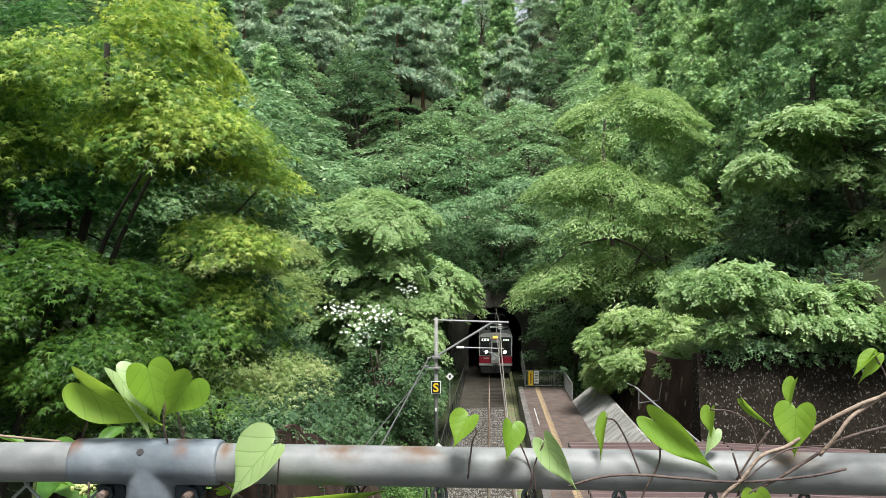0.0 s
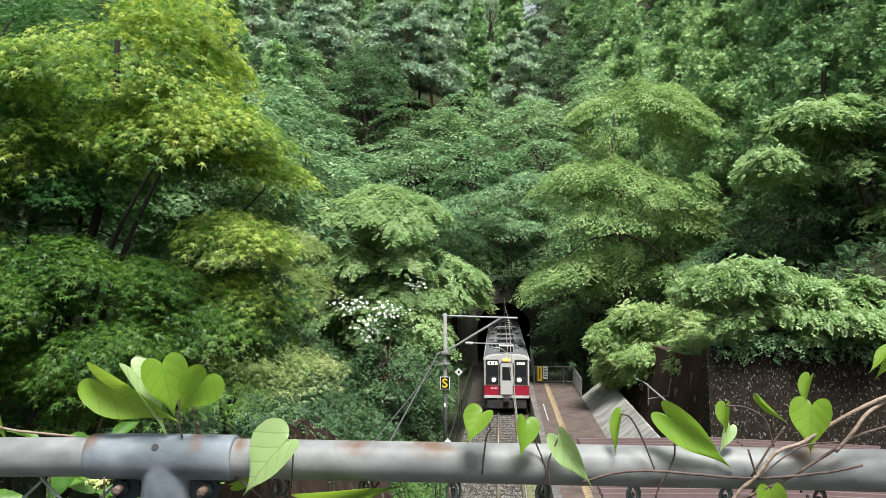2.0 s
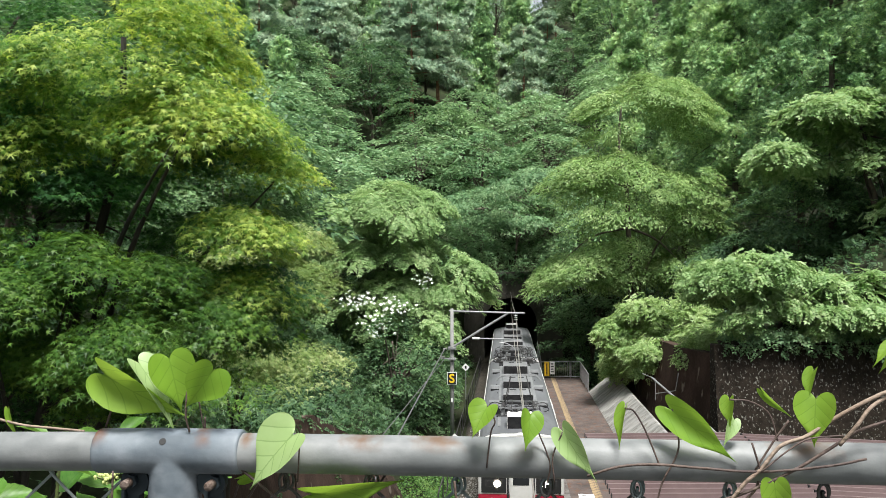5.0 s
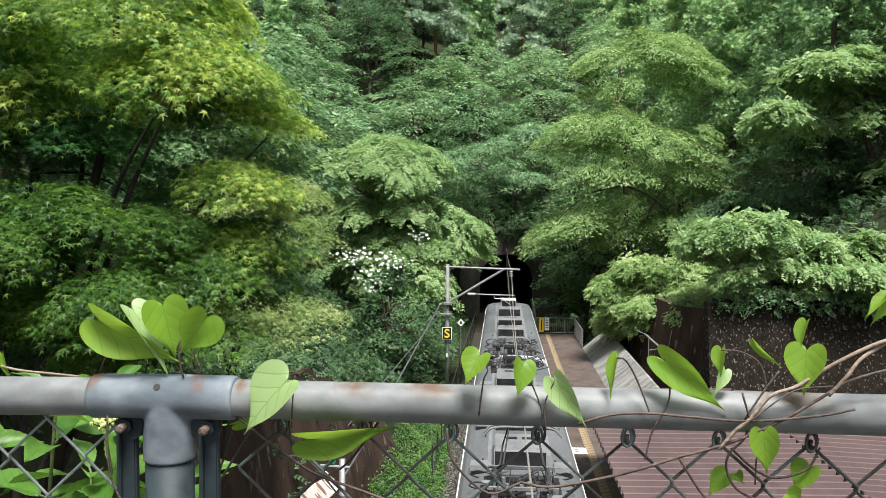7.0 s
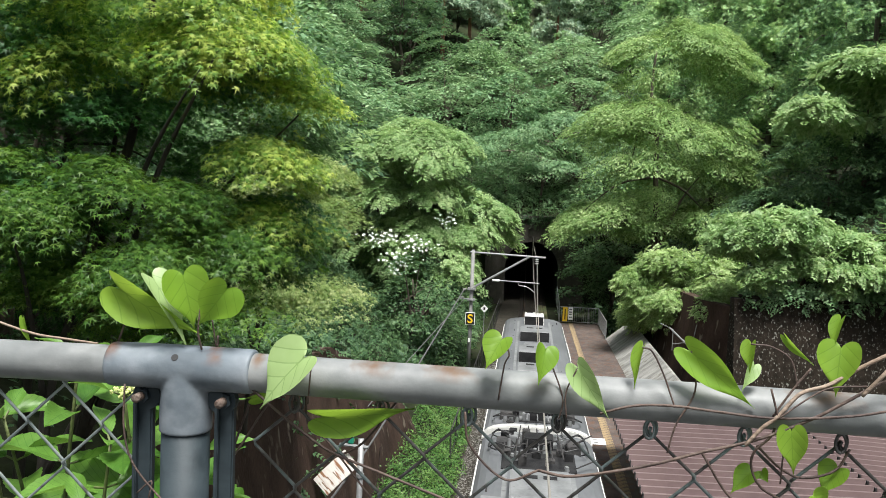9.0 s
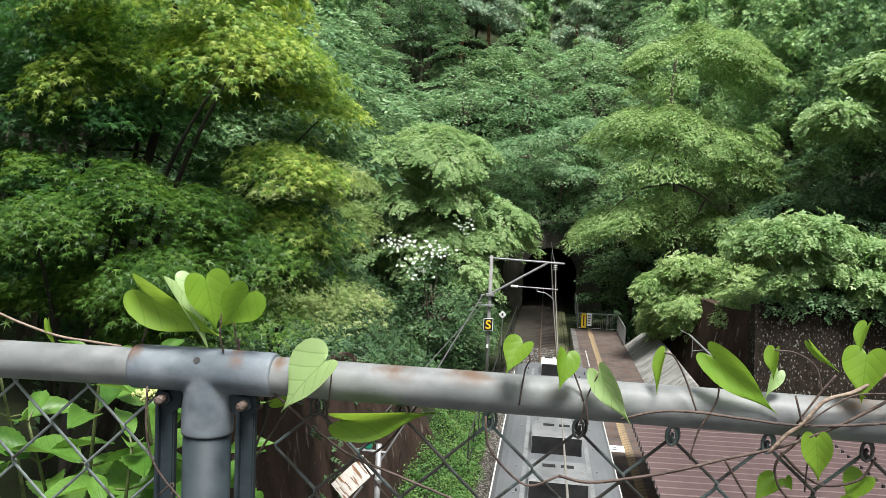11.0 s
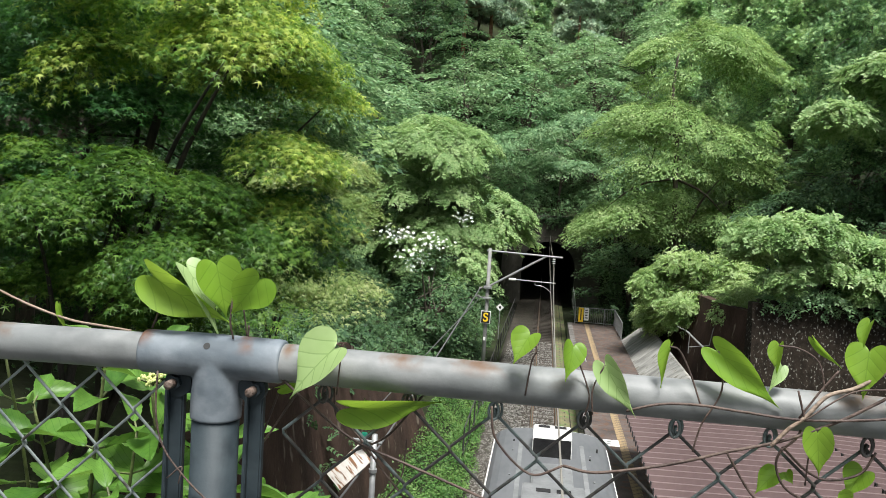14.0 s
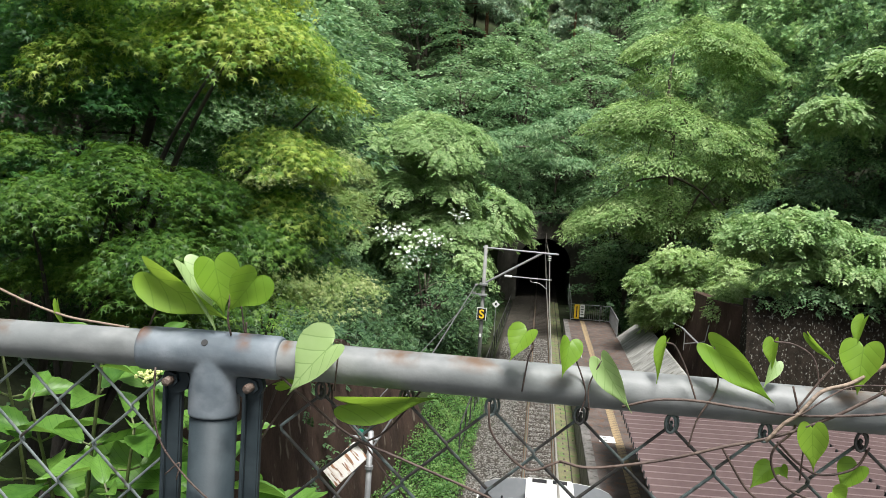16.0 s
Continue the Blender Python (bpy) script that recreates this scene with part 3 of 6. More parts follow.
def build_track():
    bed = part("track_bed", slabm([(XC - 2.9, -0.6), (XC - 2.6, -0.26), (XC - 1.75, -0.2), (XC + 1.2, -0.2), (XC + 1.5, -0.35), (XC + 1.5, -0.6)], -12, 166), M_BALLAST)
    tagged(bed, "grey crushed-stone ballast bed under the track", "ballast", kind="structure")
    verge = part("mossy_verge", slabm([(XC + 0.64, -0.6), (XC + 0.64, -0.19), (XC + 0.78, -0.155), (XC + 1.5, -0.24), (XC + 1.5, -0.6)], -12, 76), M_MOSSBED)
    tagged(verge, "mossy gravel strip between track and platform", "verge", kind="structure")
    e = empty("railway_track", "single track of rusty rails on weathered sleepers", "track", kind="structure")
    for sx in (-0.5335, 0.5335):
        x = XC + sx
        prof = [(-0.06, -0.15), (0.06, -0.15), (0.06, -0.135), (0.012, -0.115), (0.012, -0.045), (0.033, -0.035), (0.033, -0.004), (-0.033, -0.004), (-0.033, -0.035), (-0.012, -0.045), (-0.012, -0.115), (-0.06, -0.135)]
        r = part("rail", slabm([(x + u, v) for u, v in prof], -12, 160), M_RAIL, e)
        part("rail_head", boxm(x - 0.024, x + 0.024, -12, 160, -0.004, 0.0), M_RAILTOP, r)
    me = None
    for k in range(150):
        y = -9 + k * 0.66
        if me is None:
            s = part("sleeper", boxm(-1.0, 1.0, -0.11, 0.11, -0.28, -0.172, 0.015), M_SLEEPER, e)
            me = s.data
        else:
            s = obj("sleeper", me, None, e)
        s.location = (XC, y, 0)
    rng = np.random.default_rng(5)
    n = 24000
    y = 14 + 42 * rng.uniform(0, 1, n) ** 1.6
    x = XC + np.where(rng.uniform(size=n) < 0.6, rng.uniform(-2.5, -0.6, n), rng.uniform(-0.5, 0.5, n))
    tv = np.array([(0, 0, 0.9), (1, 0, 0), (-0.4, 0.8, 0.1), (-0.5, -0.8, 0), (0.2, 0.1, -0.8)])
    tf = np.array([(0, 1, 2), (0, 2, 3), (0, 3, 1), (4, 2, 1), (4, 3, 2), (4, 1, 3)])
    z = np.where(x < XC - 1.75, -0.2 - (XC - 1.75 - x) * 0.08, -0.19)
    a = rng.uniform(0, 6.28, n)
    s = rng.uniform(0.022, 0.055, n)
    c, d = np.cos(a)[:, None], np.sin(a)[:, None]
    V = np.stack((tv[None, :, 0] * c - tv[None, :, 1] * d, tv[None, :, 0] * d + tv[None, :, 1] * c, np.repeat(tv[None, :, 2] * 0.7, n, 0)), 2) * s[:, None, None] + np.stack((x, y, z), 1)[:, None]
    st = obj("ballast_stones", mesh_np("ballast_stones", V.reshape(-1, 3), (tf[None] + (np.arange(n) * 5)[:, None, None]).reshape(-1, 3)), M_STONE)
    tagged(st, "loose grey crushed stones between and beside the rails", "ballast", kind="stuff")


build_track()


def build_platform():
    e = empty("platform", "worn asphalt station platform with yellow tactile line", "platform", kind="structure")
    part("edge_wall", boxm(2.02, 5.2, -12, 57.6, -0.6, 1.0), M_CONC, e)
    part("surface", boxm(2.3, 5.2, -12, 57.6, 1.0, 1.1, 0.01), M_ASPHALT, e)
    part("edge_coping", boxm(1.98, 2.3, -12, 57.65, 0.98, 1.105, 0.015), M_EDGE, e)
    part("dashed_line", boxm(2.62, 2.68, 44, 49, 1.1, 1.104), M_WORNWHITE, e)
    me = None
    for k in range(150):
        y = 11 + k * 0.31
        if me is None:
            bm = boxm(-0.15, 0.15, 0, 0.298, 1.1, 1.106)
            for i in range(4):
                box(bm, -0.13 + i * 0.075, -0.1 + i * 0.075, 0.02, 0.278, 1.106, 1.111)
            s = part("tactile_tile", bm, M_YELLOW, e)
            me = s.data
        else:
            s = obj("tactile_tile", me, None, e)
        s.location = (3.28, y, 0)
    n = empty("platform_notice", "white painted notice panel on the platform surface", "notice")
    n.location = (2.87, 29.4, 1.1)
    part("panel", boxm(-0.28, 0.28, -0.38, 0.38, 0.001, 0.008), M_SIGNW, n)
    for i in range(2):
        part("writing_bar", boxm(-0.15, 0.0, -0.2 + i * 0.3, -0.08 + i * 0.3, 0.008, 0.01), M_CABLE, n)


build_platform()


def railing(name, label, pts, h, bars=0.13, mat=None, posts=2.0):
    """A steel railing with uprights along pts."""
    e = empty(name, label, "railing")
    mat = mat or M_STEEL
    for a, b in zip(pts, pts[1:]):
        a, b = Vector(a), Vector(b)
        ln = (b - a).length
        part("top_rail", tubem([a + Vector((0, 0, h)), b + Vector((0, 0, h))], 0.027), mat, e)
        part("bottom_rail", tubem([a + Vector((0, 0, 0.12)), b + Vector((0, 0, 0.12))], 0.02), mat, e)
        for k in range(int(ln / posts) + 2):
            p = a.lerp(b, min(1, k * posts / ln))
            part("post", tubem([p, p + Vector((0, 0, h))], 0.027), mat, e)
        if bars:
            for k in range(1, int(ln / bars)):
                p = a.lerp(b, k * bars / ln)
                part("bar", tubem([p + Vector((0, 0, 0.12)), p + Vector((0, 0, h))], 0.011, 5), mat, e)
    return e


railing("platform_end_fence", "galvanised steel fence closing the platform end", [(2.48, 57.3, 1.1), (5.16, 57.3, 1.1), (5.16, 51.5, 1.1)], 1.15)
railing("stair_handrail", "steel handrail beside the steps behind the platform end", [(2.55, 66.0, 1.5), (2.48, 58.0, 1.1)], 1.2, 0, posts=2.4)
railing("walkway_handrail", "rusty steel handrail along the trackside walkway", [(-2.15, 70, -0.2), (-2.35, 52, -0.2), (-2.5, 30, -0.2)], 1.15, 0, M_UNDER, posts=2.2)

w = empty("warning_sign", "yellow and black warning board on the platform fence", "sign", at=(2.86, 57.22, 1.25))
part("board", boxm(-0.17, 0.17, -0.02, 0.02, 0, 1.0, 0.006), M_SIGNY, w)
part("stripe", boxm(-0.035, 0.035, -0.026, -0.021, 0.12, 0.88), M_SIGNB, w)
w = empty("white_notice", "white notice board on the platform fence", "sign", at=(3.24, 57.22, 1.38))
part("board", boxm(-0.16, 0.16, -0.02, 0.02, 0, 0.88, 0.006), M_SIGNW, w)
for i in range(4):
    part("writing_bar", boxm(-0.1, 0.1 - 0.03 * (i % 2), -0.026, -0.021, 0.14 + i * 0.18, 0.22 + i * 0.18), M_CABLE, w)


# ---- retaining walls ----
def wall_strip(name, label, pts, base, tops, lean, thick, mat):
    """A battered wall along plan points; it leans back to its left hand side by lean."""
    bm = bmesh.new()
    rings = []
    for i, (x, y) in enumerate(pts):
        d = (Vector(pts[min(i + 1, len(pts) - 1)]) - Vector(pts[max(i - 1, 0)])).normalized()
        nx, ny = -d.y, d.x
        back = lean + math.copysign(thick, lean)
        top = tops[i] if isinstance(tops, tuple) else tops
        rings.append([bm.verts.new(q) for q in ((x, y, base), (x + nx * lean, y + ny * lean, top), (x + nx * back, y + ny * back, top), (x + nx * back, y + ny * back, base))])
    for a, b in zip(rings, rings[1:]):
        for k in range(4):
            bm.faces.new((a[k], a[(k + 1) % 4], b[(k + 1) % 4], b[k]))
    bm.faces.new(rings[0])
    bm.faces.new(rings[-1][::-1])
    return tagged(part(name, bm, mat), label, "wall", kind="structure")


wall_strip("wall_ramp", "pale concrete retaining slope beside the platform", [(5.22, 27.5), (5.22, 52.5)], 0.95, 2.2, -1.5, 0.12, M_CONC)
wall_strip("wall_right_far", "dark brown moss-stained concrete retaining wall", [(9.25, 37.5), (8.0, 41.0), (7.2, 47.0), (6.9, 54.0)], -0.6, 5.1, -0.7, 0.5, M_DARKWALL)
wall_strip("wall_right_near", "dark retaining wall blotched with pale lichen", [(24.0, 37.2), (9.3, 36.2)], -0.6, 5.7, -0.9, 0.6, M_SPECK)
tagged(part("wall_coping", boxm(9.6, 24.0, 37.2, 38.0, 5.7, 5.82, 0.03), M_SPECK), "mossy coping on the retaining wall", "coping", kind="structure")
wall_strip("wall_left", "dark brown damp retaining wall with pale streaks", [(-3.7, 32.5), (-3.95, 27.0), (-4.15, 21.5), (-4.6, 3.0)], -0.6, (1.2, 3.6, 5.5, 5.7), -1.0, 0.5, M_DARKWALL)

# ---- shelter roof of folded plates ----
def build_shelter():
    e = empty("platform_shelter", "platform shelter with mauve folded-plate metal roof", "shelter", kind="structure")
    me = None
    for k in range(44):
        y = 9.0 + k * 0.43
        if me is None:
            bm = bmesh.new()
            top = [(0, 0), (0.29, 0), (0.302, 0.12), (0.372, 0.12), (0.385, 0), (0.43, 0)]
            prof = [(u, v) for u, v in top] + [(u, v - 0.012) for u, v in reversed(top)]
            a = [bm.verts.new((2.67, u, v)) for u, v in prof]
            b = [bm.verts.new((7.75, u, v + 0.1)) for u, v in prof]
            n = len(prof)
            for i in range(n):
                bm.faces.new((a[i], a[(i + 1) % n], b[(i + 1) % n], b[i]))
            bm.faces.new(a[::-1])
            bm.faces.new(b)
            s = part("roof_plate", bm, M_MAUVE, e)
            me = s.data
        else:
            s = obj("roof_plate", me, None, e)
        s.location = (0, y, 3.6)
    side = None
    for k in range(44):                                  # the lower roof beyond the valley
        if side is None:
            bm = bmesh.new()
            a = [bm.verts.new((7.84, u, v + 0.06)) for u, v in prof]
            b = [bm.verts.new((12.5, u, v - 0.12)) for u, v in prof]
            for i in range(len(prof)):
                bm.faces.new((a[i], a[(i + 1) % n], b[(i + 1) % n], b[i]))
            bm.faces.new(a[::-1])
            bm.faces.new(b)
            s = part("roof_plate", bm, M_MAUVE, e)
            side = s.data
        else:
            s = obj("roof_plate", side, None, e)
        s.location = (0, 9.0 + k * 0.43, 3.6)
    part("outer_beam", boxm(12.2, 12.35, 9.0, 27.9, 3.3, 3.46, 0.01), M_UNDER, e)
    cap_me = None
    for k in range(44):
        if cap_me is None:
            c = part("rib_end", boxm(2.645, 2.668, 0.285, 0.39, -0.015, 0.118), M_UNDER, e)
            cap_me = c.data
        else:
            c = obj("rib_end", cap_me, None, e)
        c.location = (0, 9.0 + k * 0.43, 3.6)
        obj("rib_end", cap_me, None, e).location = (5.15, 9.0 + k * 0.43, 3.66)
    part("eave_beam", boxm(2.75, 2.87, 9.0, 27.9, 3.42, 3.585, 0.01), M_UNDER, e)
    part("rear_beam", boxm(7.5, 7.62, 9.0, 27.9, 3.5, 3.68, 0.01), M_UNDER, e)
    for y in (10, 16, 22, 27.4):
        part("post", boxm(4.85, 4.97, y - 0.06, y + 0.06, 1.1, 3.6, 0.01), M_STEEL, e)
        part("crossbeam", boxm(2.8, 7.6, y - 0.05, y + 0.05, 3.38, 3.58, 0.01), M_STEEL, e)


build_shelter()

# ---- the bridge under the camera ----
part_ob = part("bridge_deck", boxm(-30, 30, -9, 1.45, 7.4, 8.3), M_ROAD)
tagged(part_ob, "asphalt road bridge across the cutting", "bridge", kind="structure")
# kerb out of view; dark asphalt colour keeps bounce off the rail
part_ob = part("kerb", boxm(-30, 30, 0.86, 1.4, 8.3, 8.42, 0.02), M_ROAD)
tagged(part_ob, "unseen kerb carrying the fence, darkened to cut bounced light", "kerb", kind="structure")
for sx in (-14, 14):
    part_ob = part("abutment", boxm(sx - 5, sx + 5, -8.5, 1.2, -0.6, 7.4), M_CONC)
    tagged(part_ob, "concrete abutment of the road bridge", "abutment", kind="structure")


# ---- overhead line ----
def build_mast():
    e = empty("catenary_mast", "concrete catenary mast with steel bracket arms", "mast", at=(-2.62, 40.0, -0.4))
    part("pole", tubem([(0, 0, 0), (0, 0, 7.5)], [0.11, 0.085], 12), M_POLE, e, smooth=True)
    part("top_arm", tubem([(-0.15, 0, 7.38), (3.55, 0.0, 7.28)], 0.045), M_STEEL, e)
    part("brace", tubem([(0.05, 0, 5.62), (2.75, 0, 7.28)], 0.055), M_STEEL, e)
    arm = part("steady_arm", tubem([(1.05, 0, 6.05), (3.3, 0, 6.0)], 0.03), M_STEEL, e)
    part("insulator", tubem([(1.0, 0, 6.05), (1.35, 0, 6.04)], 0.06), M_WHITE, arm)
    part("drop_arm", tubem(smooth_path([(2.3, 0, 5.98), (2.32, 0, 5.85), (2.7, 0, 5.8), (3.08, 0, 5.55)], 4), 0.02), M_STEEL, arm)
    part("clamp", boxm(-0.2, 0.2, -0.2, 0.2, 5.5, 5.62, 0.02), M_STEEL, e)
    part("clamp", boxm(-0.2, 0.2, -0.2, 0.2, 4.98, 5.08, 0.02), M_STEEL, e)
    part("side_arm", tubem([(-0.55, 0, 5.05), (0.1, 0, 5.05)], 0.03), M_STEEL, e)
    for x, z in ((-0.35, 5.5), (-0.45, 5.1)):
        part("insulator", tubem([(x - 0.08, 0, z), (x + 0.08, 0, z + 0.02)], 0.05), M_POLE, e)
    ins = part("hanger_insulator", tubem([(3.12, 0, 7.28), (3.12, 0, 7.2)], 0.03), M_STEEL, e)
    for k in range(3):
        part("disc", tubem([(3.12, 0, 7.18 - k * 0.1), (3.12, 0, 7.14 - k * 0.1)], [0.11, 0.05], 10), M_WHITE, ins)
    s = empty("letter_sign", "square yellow-edged black sign with letter S on the mast", "sign", at=(-2.62, 39.8, 3.4))
    part("board", boxm(-0.235, 0.235, -0.015, 0.015, 0, 0.62, 0.01), M_SIGNW, s)
    part("face", boxm(-0.205, 0.205, -0.024, -0.016, 0.03, 0.59), M_SIGNB, s)
    cu = bpy.data.curves.new("letter", "FONT")
    cu.body, cu.size, cu.align_x, cu.extrude, cu.offset = "S", 0.6, "CENTER", 0.004, 0.014
    t = new("letter", cu)
    t.data.materials.append(M_SIGNY)
    t.parent = s
    t.matrix_basis = pose(0, -0.03, 0.105, 90, 0, 0)
    part("white_tag", boxm(-0.05, 0.05, -0.02, 0.02, -0.85, -0.68), M_SIGNW, s)


build_mast()


def wires():
    def wire(name, label, pts, r, mat, k=10):
        return tagged(part(name, tubem(smooth_path(pts, k), r, 6), mat), label, "wire")
    wire("messenger_wire", "overhead messenger wire above the track", [(XC, 76.9, 6.15), (XC, 58, 6.2), (XC, 40, 6.72), (XC, 33, 5.9), (XC, 22, 5.45), (XC, 5, 5.5), (XC, -10, 5.8)], 0.016, M_WIRE)
    wire("contact_wire", "overhead contact wire above the track", [(XC, 150, 5.1), (XC, 77, 5.1), (XC - 0.04, 40, 5.15), (XC + 0.05, 10, 5.15), (XC, -10, 5.15)], 0.015, M_WIRE)
    for y in (14, 18.5, 23, 27.5, 32, 36.5, 44, 49, 54):
        wire("dropper", "thin dropper between the overhead wires", [(XC, y, 5.15), (XC, y, 5.45)], 0.005, M_WIRE, 1)
    wire("power_cable", "thick grey cable sagging beside the line", [(-3.0, 40, 5.1), (-3.7, 30, 3.6), (-4.0, 20, 2.9), (-4.3, 8, 3.2)], 0.028, M_CABLE)
    wire("power_cable", "thin dark cable sagging beside the line", [(-3.0, 40, 4.6), (-4.3, 30, 3.4), (-5.0, 20, 2.9), (-5.4, 8, 3.4)], 0.018, M_CABLE)
    for x, y, h in ((-2.73, 56.0, 2.2), (-2.35, 37.6, 1.45)):
        s = empty("diamond_sign", "small white diamond marker on a thin post", "sign", at=(x, y, -0.2))
        part("post", tubem([(0, 0, 0), (0, 0, h)], 0.03), M_STEEL, s)
        bm = boxm(-0.19, 0.19, -0.012, 0.012, -0.19, 0.19)
        bmesh.ops.rotate(bm, verts=bm.verts[:], matrix=Matrix.Rotation(radians(45), 3, "Y"))
        bmesh.ops.translate(bm, verts=bm.verts[:], vec=(0, -0.04, h))
        part("plate", bm, M_SIGNW, s)
        part("mark", boxm(-0.06, 0.06, -0.062, -0.053, h - 0.09, h + 0.09), M_SIGNB, s)


wires()

b = empty("wall_bracket", "bent steel bracket fixed to the retaining wall", "bracket", at=(7.0, 39.5, 3.3))
part("arm", tubem([(-0.5, 0, 0.75), (0.1, 0, 0.5), (0.1, 0, -0.5)], 0.022, 8), M_POLE, b)
part("stay", tubem([(0.1, 0, -0.2), (1.1, 0.3, -0.1), (1.3, 0.6, 0.7)], 0.022, 8), M_POLE, b)
b = part("drain_pipe", tubem([(6.6, 37.5, 4.15), (7.5, 29.0, 3.35)], 0.04, 8), M_STEEL)
tagged(b, "thin pale drain pipe along the foot of the wall", "pipe")


# ---- low plants on the slopes ----
def undergrowth(name, label, seed, n, xr, yr, size, mat, leaf, rise=0.25, dense=1.0, keep=None):
    rng = np.random.default_rng(seed)
    x, y = rng.uniform(*xr, n), yr[0] + (yr[1] - yr[0]) * rng.uniform(0, 1, n) ** dense
    ok = np.array([keep is None or keep(a, b) for a, b in zip(x, y)])
    x, y = x[ok], y[ok]
    lump = np.array([0.5 + noise.noise(Vector((a * 0.9, b * 0.9, seed))) for a, b in zip(x, y)])
    z = np.array([hill(a, b) for a, b in zip(x, y)]) + rng.uniform(0, 1, len(x)) * rise * (0.4 + lump)
    o = rng.normal(0, 1, (len(x), 3)) * np.array((1, 1, 0.3))
    o /= np.linalg.norm(o, axis=1)[:, None]
    ob = obj(name, scatter(name, rng, np.stack((x, y, z), 1), o, size, leaf, up=0.9, wild=0.5), mat)
    return tagged(ob, label, "undergrowth", kind="stuff")


undergrowth("trackside_weeds", "bright green low weeds beside the ballast", 41, 42000, (-4.3, -1.75), (14, 42), 0.1, M_GRASS, leaf_oval(), 0.5, 1.4, lambda a, b: a < -1.98 + 0.5 * noise.noise(Vector((a, b * 0.5, 2))))
undergrowth("track_weeds", "sparse green weeds between track and platform", 42, 2600, (1.35, 1.95), (14, 70), 0.08, M_GRASS, leaf_oval(), 0.25, 1.0, lambda a, b: noise.noise(Vector((a * 2, b * 0.6, 5))) > 0.12)
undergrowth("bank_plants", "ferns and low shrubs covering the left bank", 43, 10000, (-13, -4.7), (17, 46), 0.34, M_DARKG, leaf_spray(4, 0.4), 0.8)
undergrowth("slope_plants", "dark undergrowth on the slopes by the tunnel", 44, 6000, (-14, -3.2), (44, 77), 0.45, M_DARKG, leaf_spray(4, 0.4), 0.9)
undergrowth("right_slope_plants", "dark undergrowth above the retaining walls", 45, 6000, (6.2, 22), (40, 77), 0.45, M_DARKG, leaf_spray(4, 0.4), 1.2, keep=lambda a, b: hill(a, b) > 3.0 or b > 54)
_rng = np.random.default_rng(47)
_p = np.stack((_rng.uniform(-3.2, 4.3, 220), _rng.uniform(76.4, 77.2, 220), 8.3 - 1.1 * _rng.uniform(0, 1, 220) ** 2.6 - 0.3 * np.abs(np.sin(np.linspace(0, 40, 220)))), 1)
_p[:, 2] = np.maximum(_p[:, 2], 3.3 + np.sqrt(np.maximum(0, 9.0 - (_p[:, 0] - 0.5) ** 2)))
tagged(obj("portal_ivy", scatter("portal_ivy", _rng, _p, np.tile((0.0, -0.8, -0.4), (220, 1)), 0.42, leaf_spray(3, 0.5, 0.16), up=0.5, outward=0.7), M_DARKG), "dark creepers hanging over the portal edge", "creeper", kind="stuff")
_p = np.stack((_rng.uniform(9.6, 22, 800), _rng.uniform(36.9, 38.3, 800), 6.15 - 0.45 * _rng.uniform(0, 1, 800) ** 2 + 0.4 * np.sin(np.linspace(0, 300, 800))), 1)
tagged(obj("wall_creeper", scatter("wall_creeper", _rng, _p, np.tile((0.0, -0.8, -0.3), (800, 1)), 0.45, leaf_spray(4, 0.4, 0.14), up=0.7, outward=0.5), M_MIDG), "green leafy plants hanging over the wall top", "creeper", kind="stuff")
undergrowth("portal_plants", "green plants hanging over the tunnel portal", 46, 3000, (-9, 12), (78.4, 86), 0.5, M_MIDG, leaf_spray(4, 0.5), 1.5)
# ---- trees of the cutting ----
def at_tree(tree, x, y, z=None, turn=0.0, s=1.0):
    tree.location = (x, y, hill(x, y) - 0.2 if z is None else z)
    tree.rotation_euler = (0, 0, radians(turn))
    tree.scale = (s, s, s)
    return tree


